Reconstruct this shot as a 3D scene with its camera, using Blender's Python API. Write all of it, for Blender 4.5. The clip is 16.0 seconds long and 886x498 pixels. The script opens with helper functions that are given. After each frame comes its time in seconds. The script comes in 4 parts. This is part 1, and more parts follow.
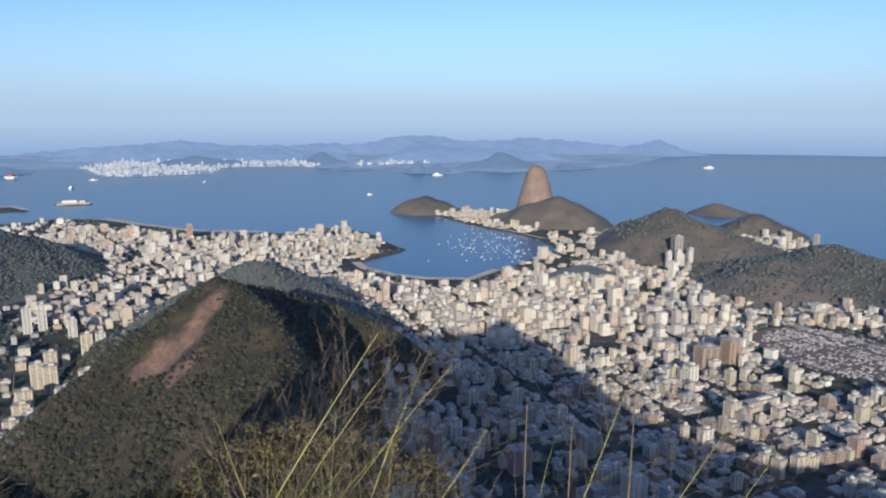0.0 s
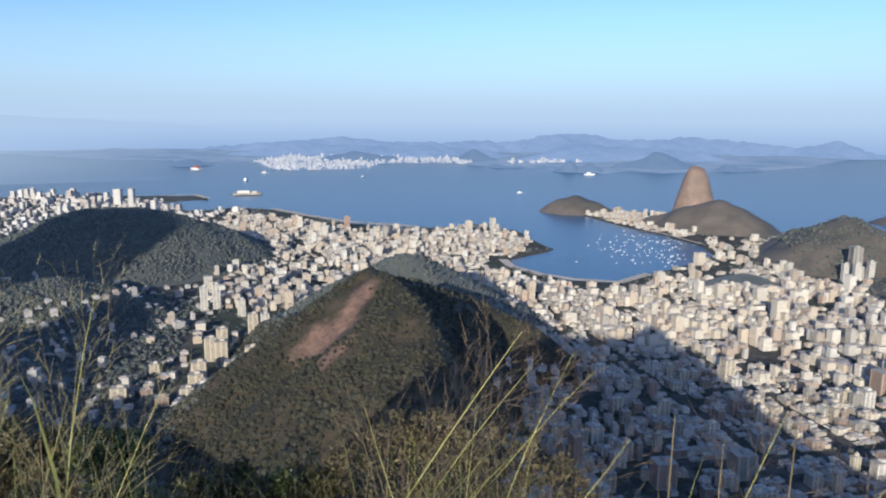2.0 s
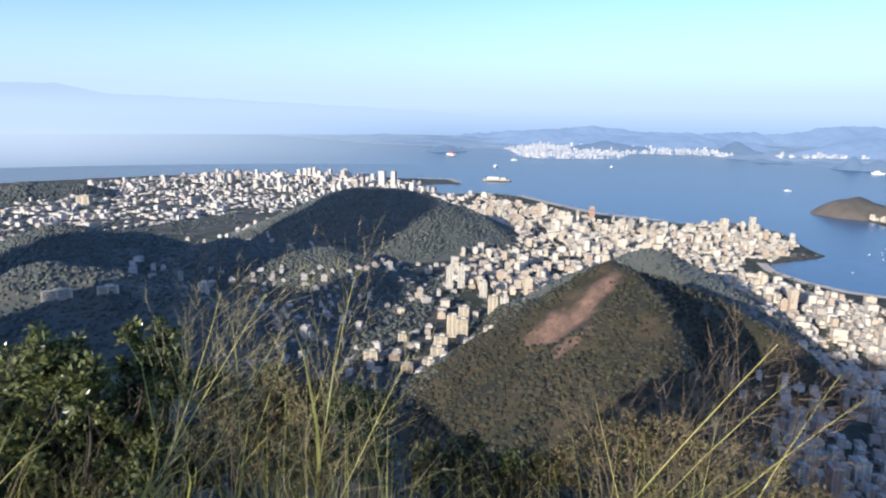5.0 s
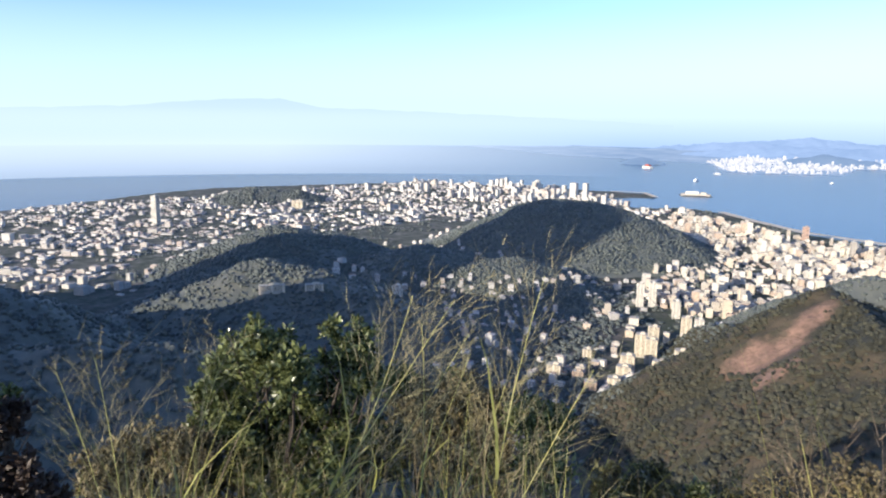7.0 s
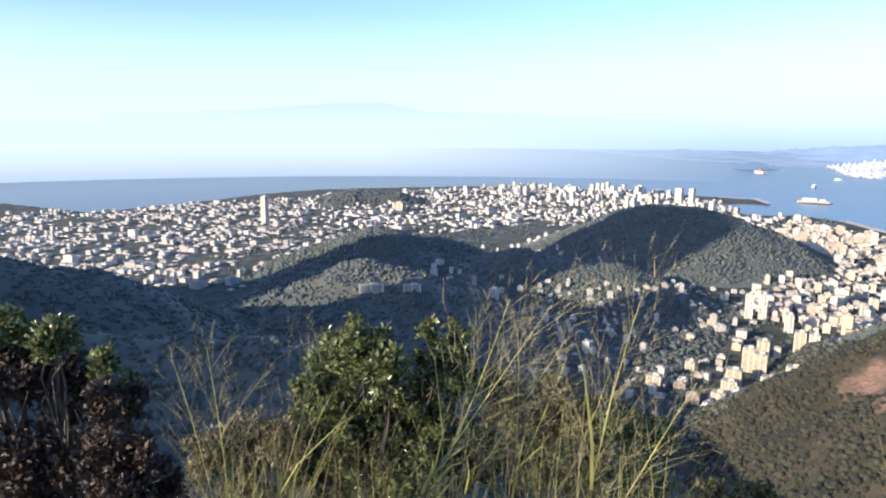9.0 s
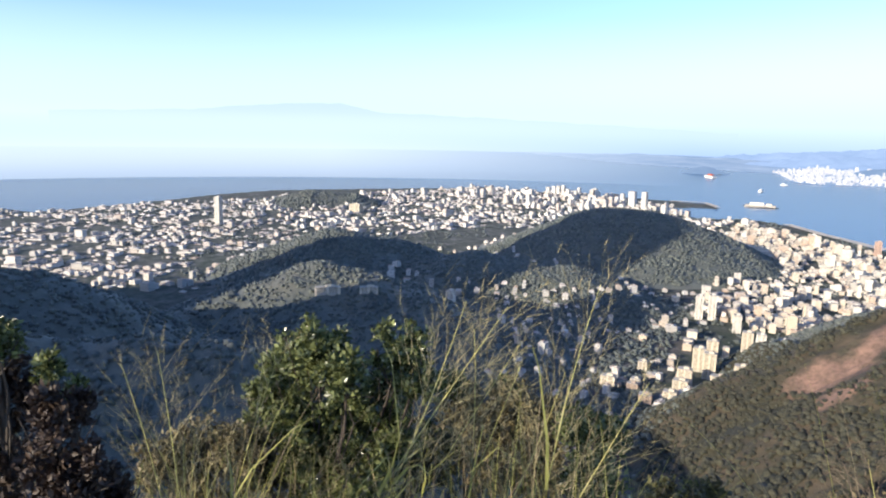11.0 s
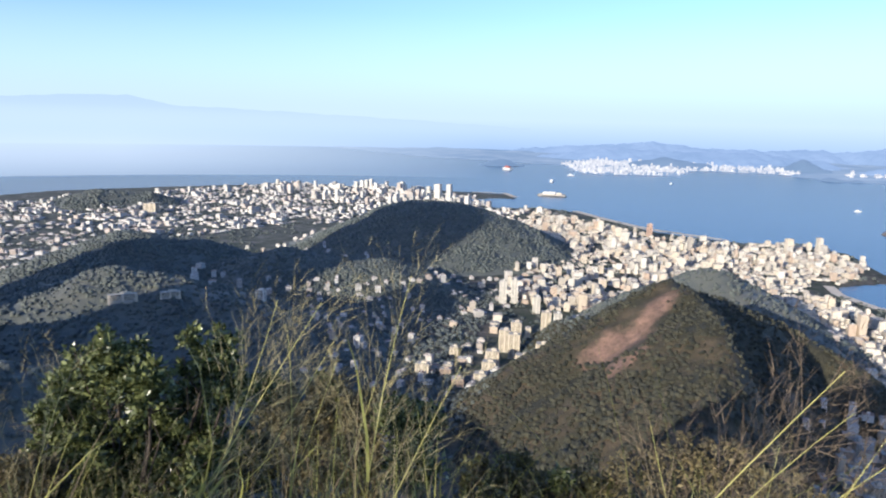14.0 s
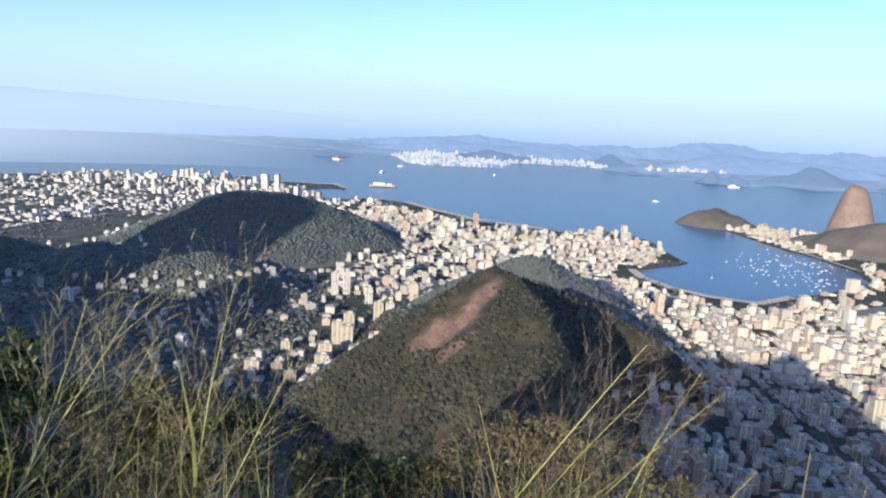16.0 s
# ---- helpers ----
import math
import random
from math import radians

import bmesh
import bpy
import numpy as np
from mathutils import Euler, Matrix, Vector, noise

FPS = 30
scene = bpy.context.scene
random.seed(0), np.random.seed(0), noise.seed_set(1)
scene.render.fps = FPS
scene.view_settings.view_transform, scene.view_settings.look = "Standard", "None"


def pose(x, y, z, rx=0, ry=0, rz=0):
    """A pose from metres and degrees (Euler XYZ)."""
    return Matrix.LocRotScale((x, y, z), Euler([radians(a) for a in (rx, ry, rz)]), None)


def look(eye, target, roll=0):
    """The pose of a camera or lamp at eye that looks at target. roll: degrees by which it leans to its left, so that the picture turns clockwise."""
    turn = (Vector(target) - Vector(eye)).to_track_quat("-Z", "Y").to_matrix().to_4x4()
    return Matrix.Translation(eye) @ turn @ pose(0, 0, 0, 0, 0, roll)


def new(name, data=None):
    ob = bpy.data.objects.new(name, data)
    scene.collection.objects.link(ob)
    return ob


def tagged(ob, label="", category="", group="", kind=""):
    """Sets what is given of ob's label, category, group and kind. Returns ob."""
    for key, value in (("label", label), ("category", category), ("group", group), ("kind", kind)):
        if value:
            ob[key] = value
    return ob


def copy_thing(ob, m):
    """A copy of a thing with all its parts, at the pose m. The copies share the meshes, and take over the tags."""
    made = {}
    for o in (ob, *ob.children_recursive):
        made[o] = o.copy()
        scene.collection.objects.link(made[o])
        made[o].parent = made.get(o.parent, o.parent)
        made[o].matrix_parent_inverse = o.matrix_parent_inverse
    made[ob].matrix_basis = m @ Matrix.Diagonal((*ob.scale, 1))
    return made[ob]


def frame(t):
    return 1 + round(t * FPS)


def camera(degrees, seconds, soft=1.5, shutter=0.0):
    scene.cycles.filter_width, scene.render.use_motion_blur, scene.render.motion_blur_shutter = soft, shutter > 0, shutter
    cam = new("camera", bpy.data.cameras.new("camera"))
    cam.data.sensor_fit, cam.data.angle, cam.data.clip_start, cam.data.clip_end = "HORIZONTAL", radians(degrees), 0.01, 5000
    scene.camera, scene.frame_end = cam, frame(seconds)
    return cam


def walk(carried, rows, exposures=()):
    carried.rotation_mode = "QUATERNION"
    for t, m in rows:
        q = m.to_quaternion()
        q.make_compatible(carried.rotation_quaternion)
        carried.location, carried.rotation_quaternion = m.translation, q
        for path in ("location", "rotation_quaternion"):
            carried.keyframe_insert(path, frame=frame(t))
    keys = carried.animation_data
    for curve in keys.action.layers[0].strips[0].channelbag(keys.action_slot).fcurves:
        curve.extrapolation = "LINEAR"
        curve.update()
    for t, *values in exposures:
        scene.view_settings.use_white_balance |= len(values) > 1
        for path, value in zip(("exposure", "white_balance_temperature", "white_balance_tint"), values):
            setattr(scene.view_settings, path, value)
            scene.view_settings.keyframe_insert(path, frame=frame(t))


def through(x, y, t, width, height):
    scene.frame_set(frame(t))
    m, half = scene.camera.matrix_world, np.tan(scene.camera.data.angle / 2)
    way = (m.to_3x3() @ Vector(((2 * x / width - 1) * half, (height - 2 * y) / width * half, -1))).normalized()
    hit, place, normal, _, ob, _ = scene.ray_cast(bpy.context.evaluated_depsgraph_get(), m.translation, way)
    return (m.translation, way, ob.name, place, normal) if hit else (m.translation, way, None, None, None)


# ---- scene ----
EYE = (0.0, 0.0, 173.0)
cam = camera(64.87, 16.0, soft=2.0, shutter=0.3)
ROWS = [
    (0, 80.10, -0.00, 0.00),
    (0.5, 80.27, -0.21, 2.89),
    (1, 80.27, -0.17, 6.11),
    (1.5, 80.18, -0.06, 9.24),
    (2, 79.90, -0.35, 12.32),
    (2.5, 79.57, -0.18, 15.41),
    (3, 79.25, -0.52, 18.57),
    (3.5, 79.02, -0.66, 21.60),
    (4.75, 78.85, -0.72, 30.40),
    (6, 78.82, -0.71, 40.24),
    (6.5, 79.17, -0.28, 44.23),
    (7, 79.56, -0.54, 48.03),
    (7.5, 79.51, -0.71, 50.52),
    (8, 79.47, -0.48, 52.66),
    (8.5, 79.63, -0.18, 54.87),
    (9.75, 79.80, -0.62, 56.70),
    (11, 79.96, -1.14, 52.69),
    (11.5, 79.91, -1.19, 49.58),
    (12, 79.79, -1.21, 46.58),
    (12.5, 79.74, -1.24, 44.62),
    (13, 79.78, -0.89, 42.94),
    (13.5, 79.94, -0.69, 40.36),
    (14, 79.84, -1.33, 37.04),
    (14.5, 79.47, -2.19, 33.13),
    (15, 79.27, -2.46, 29.39),
    (15.5, 79.38, -2.94, 26.15),
    (16, 79.58, -2.84, 23.30),
]
# seconds, stops, kelvin, tint: the clip's camera opens up as it turns towards the glare
EXPOSURES = [(0.0, -0.03, 5300, 19), (2.0, 0.1, 5300, 19), (3.5, 0.28, 5350, 19), (6.0, 0.6, 5500, 20), (7.0, 0.75, 5600, 20), (8.5, 0.88, 5700, 20),
             (11.0, 0.82, 5700, 20), (13.0, 0.65, 5550, 20), (16.0, 0.47, 5400, 19)]
walk(cam, [(t, pose(*EYE, rx, ry, rz)) for t, rx, ry, rz in ROWS], EXPOSURES)

# ---- light: a low late-afternoon sun behind the lookout, clear hazy sky ----
SUN_AZ, SUN_EL = 185.0, 15.5          # degrees clockwise from +y, degrees up
SUN_DIR = Vector((math.sin(radians(SUN_AZ)) * math.cos(radians(SUN_EL)),
                  math.cos(radians(SUN_AZ)) * math.cos(radians(SUN_EL)), math.sin(radians(SUN_EL))))
world = bpy.data.worlds.new("sky")
scene.world = world
world.use_nodes = True
wn = world.node_tree
sky = wn.nodes.new("ShaderNodeTexSky")
sky.sky_type = "NISHITA"
sky.sun_disc = False
sky.sun_elevation, sky.sun_rotation = radians(SUN_EL), radians(SUN_AZ)
sky.altitude, sky.air_density, sky.dust_density, sky.ozone_density = 100, 1.0, 0.9, 3.0
wn.links.new(sky.outputs[0], wn.nodes["Background"].inputs[0])
wn.nodes["Background"].inputs[1].default_value = 0.15
sun_data = bpy.data.lights.new("sun", "SUN")
sun_data.energy, sun_data.angle, sun_data.color = 5.0, radians(0.5), (1.0, 0.85, 0.54)
sun = new("sun", sun_data)
sun.matrix_world = look(Vector(EYE) + SUN_DIR * 50, EYE)

# ---- materials ----
class Nodes:
    """Small helper to write node materials."""

    def __init__(self, name, roughness=0.9, specular=0.3):
        self.mat = bpy.data.materials.new(name)
        self.mat.use_nodes = True
        self.t = self.mat.node_tree
        self.b = self.t.nodes["Principled BSDF"]
        self.b.inputs["Roughness"].default_value = roughness
        self.b.inputs["Specular IOR Level"].default_value = specular

    def add(self, kind, **kw):
        n = self.t.nodes.new("ShaderNode" + kind)
        for k, v in kw.items():
            setattr(n, k, v)
        return n

    def link(self, a, b):
        self.t.links.new(a, b)

    def put(self, sock, v):
        if isinstance(v, bpy.types.NodeSocket):
            self.link(v, sock)
        elif isinstance(v, (tuple, list)) and len(v) == 3 and sock.type == "RGBA":
            sock.default_value = (*v, 1)
        else:
            sock.default_value = v

    def pos(self):
        return self.add("NewGeometry").outputs["Position"]

    def noise(self, scale, detail=4.0, rough=0.6, vec=None):
        n = self.add("TexNoise")
        n.inputs["Scale"].default_value, n.inputs["Detail"].default_value = scale, detail
        n.inputs["Roughness"].default_value = rough
        self.link(vec if vec is not None else self.pos(), n.inputs["Vector"])
        return n.outputs["Fac"]

    def ramp(self, fac, stops):
        n = self.add("ValToRGB")
        el = n.color_ramp.elements
        while len(el) < len(stops):
            el.new(0.5)
        for e, (p, c) in zip(el, stops):
            e.position = p
            e.color = (*c, 1) if isinstance(c, (tuple, list)) else (c, c, c, 1)
        self.link(fac, n.inputs[0])
        return n.outputs[0]

    def math(self, op, a, b=0.0, c=0.0):
        n = self.add("Math", operation=op)
        for s, v in zip(n.inputs, (a, b, c)):
            self.put(s, v)
        return n.outputs[0]

    def mix(self, fac, a, b, mode="MIX"):
        n = self.add("Mix", data_type="RGBA", blend_type=mode)
        self.put(n.inputs[0], fac), self.put(n.inputs[6], a), self.put(n.inputs[7], b)
        return n.outputs[2]

    def bump(self, height, strength, distance):
        n = self.add("Bump")
        n.inputs["Strength"].default_value, n.inputs["Distance"].default_value = strength, distance
        self.link(height, n.inputs["Height"])
        self.link(n.outputs[0], self.b.inputs["Normal"])

    def color(self, v):
        self.put(self.b.inputs["Base Color"], v)
        return self


def blob_mask(n, cx, cy, rx, ry, turn=0.0, wobble=0.5, scale=0.05):
    """1 inside an uneven oval of the plan, 0 outside."""
    sep = n.add("SeparateXYZ")
    n.link(n.pos(), sep.inputs[0])
    c, s = math.cos(radians(turn)), math.sin(radians(turn))
    dx, dy = n.math("SUBTRACT", sep.outputs[0], cx), n.math("SUBTRACT", sep.outputs[1], cy)
    u = n.math("DIVIDE", n.math("ADD", n.math("MULTIPLY", dx, c), n.math("MULTIPLY", dy, s)), rx)
    v = n.math("DIVIDE", n.math("SUBTRACT", n.math("MULTIPLY", dy, c), n.math("MULTIPLY", dx, s)), ry)
    r = n.math("ADD", n.math("MULTIPLY", u, u), n.math("MULTIPLY", v, v))
    r = n.math("ADD", r, n.math("MULTIPLY", n.math("SUBTRACT", n.noise(scale, 5, 0.65), 0.5), wobble * 3))
    return n.ramp(r, [(0.25, 1.0), (1.15, 0.0)])


def forest_material(name, dark, light, dry, scale=0.25, rock=None, blobs=(), haze_sheen=0.0):
    n = Nodes(name, 0.65, 0.35)
    # Sheen adds a haze-like veil to the woods; zero leaves it out.
    n.b.inputs["Sheen Weight"].default_value, n.b.inputs["Sheen Roughness"].default_value = haze_sheen, 0.6
    small = n.noise(scale, 5, 0.7)
    large = n.noise(scale * 0.1, 4, 0.6)
    col = n.ramp(small, [(0.3, dark), (0.7, light)])
    col = n.mix(n.ramp(large, [(0.45, 0.0), (0.7, 0.8)]), col, dry)
    for blob in blobs:
        rock_col = n.ramp(n.noise(0.12, 6, 0.7), [(0.3, rock[0]), (0.7, rock[1])])
        col = n.mix(n.math("MULTIPLY", blob_mask(n, *blob), n.ramp(n.noise(0.5, 5, 0.7), [(0.35, 0.45), (0.55, 0.95)])), col, rock_col)
    n.color(col)
    n.bump(small, 0.9, 1.5)
    return n.mat


MAT = {}
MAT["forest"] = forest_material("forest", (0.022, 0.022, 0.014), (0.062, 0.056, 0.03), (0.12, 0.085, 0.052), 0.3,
                                ((0.14, 0.09, 0.066), (0.33, 0.2, 0.145)),
                                [(-135, 331, 21, 14, 35, 0.6, 0.16), (-123, 352, 18, 8, 78, 0.6, 0.2), (-121, 308, 13, 8, 30, 1.0, 0.25)])
# Blue-grey lift in the colour, plus sheen, stands in for haze.
MAT["wood_hazed"] = forest_material("wood_hazed", (0.062, 0.074, 0.07), (0.11, 0.12, 0.1), (0.13, 0.125, 0.1), 0.12, haze_sheen=0.07)
MAT["granite"] = forest_material("granite", (0.14, 0.105, 0.085), (0.31, 0.215, 0.16), (0.2, 0.145, 0.115), 0.09)
MAT["rocky_hill"] = forest_material("rocky_hill", (0.06, 0.062, 0.055), (0.13, 0.115, 0.095), (0.23, 0.18, 0.14), 0.05)

n = Nodes("city_ground", 0.95, 0.1)
col = n.ramp(n.noise(0.09, 5, 0.7), [(0.35, (0.035, 0.045, 0.03)), (0.55, (0.11, 0.1, 0.09)), (0.75, (0.24, 0.21, 0.18))])
col = n.mix(n.ramp(n.noise(0.006, 4, 0.6), [(0.45, 0.0), (0.62, 0.75)]), col, (0.06, 0.075, 0.05))
sep = n.add("SeparateXYZ")
n.link(n.pos(), sep.inputs[0])
# Ground lightened northwards for haze, in mixed dark and pale roof tones.
hazed_north = n.ramp(n.math("MULTIPLY_ADD", sep.outputs[0], -1 / 1000, n.math("MULTIPLY", n.noise(0.004, 5), 0.4)), [(0.75, 0.0), (1.0, 0.7)])
col = n.mix(hazed_north, col, n.ramp(n.noise(0.05, 5, 0.75), [(0.4, (0.06, 0.075, 0.06)), (0.58, (0.16, 0.155, 0.14)), (0.72, (0.4, 0.38, 0.35))]))
MAT["city_ground"] = n.color(col).mat
n.bump(n.noise(0.2, 4), 0.6, 1.0)

n = Nodes("sea_water", 0.26, 0.5)
n.b.inputs["IOR"].default_value = 1.36
col = n.ramp(n.noise(0.0025, 3, 0.5), [(0.35, (0.045, 0.105, 0.18)), (0.7, (0.06, 0.13, 0.215))])
n.color(col)
n.bump(n.noise(0.12, 5, 0.65), 0.12, 0.6)
MAT["water"] = n.mat

n = Nodes("sand", 0.95, 0.1)
MAT["sand"] = n.color(n.ramp(n.noise(0.1, 4), [(0.3, (0.5, 0.42, 0.32)), (0.7, (0.66, 0.57, 0.45))])).mat


def facade_material(name, stops, roofs, floor=0.8, bay=0.9):
    """Painted render with rows of dark window openings; each house has its own tint."""
    n = Nodes(name, 0.85, 0.25)
    geo = n.add("NewGeometry")
    tint = n.ramp(geo.outputs["Random Per Island"], stops)
    tint = n.mix(n.ramp(n.noise(0.5, 4, 0.7), [(0.35, 0.0), (0.8, 0.3)]), tint, (0.25, 0.23, 0.2))
    p, q = n.add("SeparateXYZ"), n.add("SeparateXYZ")
    n.link(geo.outputs["Position"], p.inputs[0]), n.link(geo.outputs["True Normal"], q.inputs[0])
    run = n.math("SUBTRACT", n.math("MULTIPLY", p.outputs[1], q.outputs[0]), n.math("MULTIPLY", p.outputs[0], q.outputs[1]))
    row = n.math("LESS_THAN", n.math("FRACT", n.math("DIVIDE", p.outputs[2], floor)), 0.5)
    bays = n.math("LESS_THAN", n.math("FRACT", n.math("DIVIDE", run, bay)), 0.55)
    wall = n.math("LESS_THAN", n.math("ABSOLUTE", q.outputs[2]), 0.5)
    win = n.math("MULTIPLY", n.math("MULTIPLY", row, bays), wall)
    col = n.mix(n.math("MULTIPLY", win, 0.75), tint, (0.06, 0.065, 0.07))
    flat = n.math("GREATER_THAN", q.outputs[2], 0.5)
    shift = n.math("FRACT", n.math("MULTIPLY", geo.outputs["Random Per Island"], 7.31))
    roof = n.ramp(shift, roofs)
    roof = n.mix(n.ramp(n.noise(0.9, 4, 0.7), [(0.4, 0.0), (0.75, 0.5)]), roof, (0.2, 0.18, 0.16))
    col = n.mix(flat, col, roof)
    n.color(col)
    return n.mat


WHITES = [(0.0, (0.46, 0.4, 0.33)), (0.2, (0.82, 0.76, 0.64)), (0.4, (0.68, 0.58, 0.44)), (0.55, (0.85, 0.81, 0.72)),
          (0.7, (0.44, 0.4, 0.35)), (0.85, (0.58, 0.44, 0.33)), (1.0, (0.72, 0.64, 0.5))]
FLAT_ROOFS = [(0.0, (0.36, 0.33, 0.29)), (0.3, (0.52, 0.48, 0.42)), (0.55, (0.3, 0.28, 0.25)), (0.75, (0.62, 0.58, 0.52)), (0.9, (0.38, 0.24, 0.17)), (1.0, (0.45, 0.4, 0.34))]
LOW_ROOFS = [(0.0, (0.4, 0.37, 0.33)), (0.25, (0.36, 0.21, 0.14)), (0.45, (0.6, 0.57, 0.52)), (0.65, (0.42, 0.27, 0.19)), (0.8, (0.3, 0.28, 0.26)), (1.0, (0.68, 0.65, 0.6))]
MAT["facade"] = facade_material("facade", WHITES, FLAT_ROOFS)
# Wall tones raised towards white for the haze over the northern blocks.
MAT["facade_low"] = facade_material("facade_low", [(0.0, (0.52, 0.49, 0.45)), (0.4, (0.74, 0.71, 0.66)), (0.6, (0.48, 0.4, 0.34)),
                                                  (0.8, (0.66, 0.64, 0.6)), (1.0, (0.46, 0.44, 0.41))], LOW_ROOFS, 0.8, 1.1)


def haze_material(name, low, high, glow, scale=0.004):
    """Distance with the haze put into its colour: a dull glowing backdrop."""
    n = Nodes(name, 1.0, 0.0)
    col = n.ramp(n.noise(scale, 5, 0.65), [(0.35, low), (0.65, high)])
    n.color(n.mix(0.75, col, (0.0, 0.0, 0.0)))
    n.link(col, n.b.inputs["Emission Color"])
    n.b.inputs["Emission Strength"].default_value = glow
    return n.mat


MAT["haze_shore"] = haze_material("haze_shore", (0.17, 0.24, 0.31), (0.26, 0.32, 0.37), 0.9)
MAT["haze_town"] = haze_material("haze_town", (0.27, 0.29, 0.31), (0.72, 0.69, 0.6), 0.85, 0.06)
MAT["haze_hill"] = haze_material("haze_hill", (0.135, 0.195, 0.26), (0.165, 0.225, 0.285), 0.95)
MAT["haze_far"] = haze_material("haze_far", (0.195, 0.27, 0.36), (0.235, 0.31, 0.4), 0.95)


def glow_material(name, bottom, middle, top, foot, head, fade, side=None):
    """Glowing sheet in place of pale haze against the sky: equally bright sunward, thinning out upwards from foot to
    head metres.
    """
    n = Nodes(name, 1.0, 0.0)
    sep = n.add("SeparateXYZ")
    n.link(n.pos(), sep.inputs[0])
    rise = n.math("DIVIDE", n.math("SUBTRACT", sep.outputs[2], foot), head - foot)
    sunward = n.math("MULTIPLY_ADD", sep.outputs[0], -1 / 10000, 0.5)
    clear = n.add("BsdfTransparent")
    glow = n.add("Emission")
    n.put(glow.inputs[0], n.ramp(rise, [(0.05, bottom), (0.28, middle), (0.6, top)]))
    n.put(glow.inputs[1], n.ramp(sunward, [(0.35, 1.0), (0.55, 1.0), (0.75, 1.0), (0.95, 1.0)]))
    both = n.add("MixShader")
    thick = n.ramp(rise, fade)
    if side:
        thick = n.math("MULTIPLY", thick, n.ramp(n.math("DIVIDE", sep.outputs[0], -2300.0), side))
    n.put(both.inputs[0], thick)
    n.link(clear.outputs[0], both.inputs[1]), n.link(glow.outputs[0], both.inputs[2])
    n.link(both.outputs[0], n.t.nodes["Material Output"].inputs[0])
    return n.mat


# Emission paints the haze over horizon, inner bay and distant range.
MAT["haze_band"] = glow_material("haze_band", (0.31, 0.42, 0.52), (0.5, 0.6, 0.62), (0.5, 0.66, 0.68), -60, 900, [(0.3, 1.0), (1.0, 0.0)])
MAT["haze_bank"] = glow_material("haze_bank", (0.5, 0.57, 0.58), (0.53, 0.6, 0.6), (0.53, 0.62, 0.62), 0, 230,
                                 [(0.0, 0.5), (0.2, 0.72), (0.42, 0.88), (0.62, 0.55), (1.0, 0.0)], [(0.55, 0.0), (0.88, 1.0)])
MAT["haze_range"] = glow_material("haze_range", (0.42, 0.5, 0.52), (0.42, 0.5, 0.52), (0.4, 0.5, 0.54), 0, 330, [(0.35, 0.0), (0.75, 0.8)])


def leaf_material(name, dark, light, rough=0.45, through=0.25, grain=9.0, haze_sheen=0.0):
    n = Nodes(name, rough, 0.5)
    n.b.inputs["Sheen Weight"].default_value, n.b.inputs["Sheen Roughness"].default_value = haze_sheen, 0.6
    geo = n.add("NewGeometry")
    col = n.ramp(geo.outputs["Random Per Island"], [(0.0, dark), (0.7, light), (1.0, tuple(c * 1.35 for c in light))])
    n.color(n.mix(n.ramp(n.noise(grain, 4), [(0.4, 0.0), (0.75, 0.6)]), col, dark))
    if grain < 5:
        n.bump(n.noise(grain * 1.3, 5, 0.75), 1.0, 0.6)
    thin = n.add("BsdfTranslucent")
    n.link(col, thin.inputs[0])
    both = n.add("MixShader")
    both.inputs[0].default_value = through
    n.link(n.b.outputs[0], both.inputs[1]), n.link(thin.outputs[0], both.inputs[2])
    n.link(both.outputs[0], n.t.nodes["Material Output"].inputs[0])
    return n.mat


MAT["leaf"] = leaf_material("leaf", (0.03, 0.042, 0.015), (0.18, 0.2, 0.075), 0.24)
MAT["leaf_dark"] = leaf_material("leaf_dark", (0.03, 0.028, 0.014), (0.12, 0.115, 0.04), 0.45, 0.15)
MAT["leaf_dry"] = leaf_material("leaf_dry", (0.05, 0.038, 0.018), (0.19, 0.155, 0.07), 0.6, 0.15)
# Dark reddish leaves with the shrub's shade put into the colour.
MAT["leaf_shaded"] = leaf_material("leaf_shaded", (0.016, 0.009, 0.007), (0.05, 0.03, 0.018), 0.6, 0.1)
MAT["blade"] = leaf_material("blade", (0.1, 0.115, 0.025), (0.4, 0.385, 0.1), 0.5)
MAT["dry_blade"] = leaf_material("dry_blade", (0.13, 0.1, 0.055), (0.3, 0.24, 0.13), 0.7)
MAT["stem"] = leaf_material("stem", (0.3, 0.31, 0.07), (0.55, 0.52, 0.18), 0.5, 0.1)
MAT["plume"] = leaf_material("plume", (0.2, 0.17, 0.08), (0.4, 0.35, 0.18), 0.8, 0.3)
MAT["dry_plume"] = leaf_material("dry_plume", (0.08, 0.06, 0.04), (0.2, 0.15, 0.1), 0.9, 0.2)
MAT["bark"] = leaf_material("bark", (0.03, 0.024, 0.018), (0.095, 0.074, 0.056), 0.9, 0.0)
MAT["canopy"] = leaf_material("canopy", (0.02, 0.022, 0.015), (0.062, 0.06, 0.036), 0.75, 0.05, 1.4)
# Crowns lightened blue-grey, with sheen, so the colour carries the haze.
MAT["canopy_hazed"] = leaf_material("canopy_hazed", (0.055, 0.068, 0.068), (0.1, 0.112, 0.092), 0.6, 0.05, 0.9, 0.07)
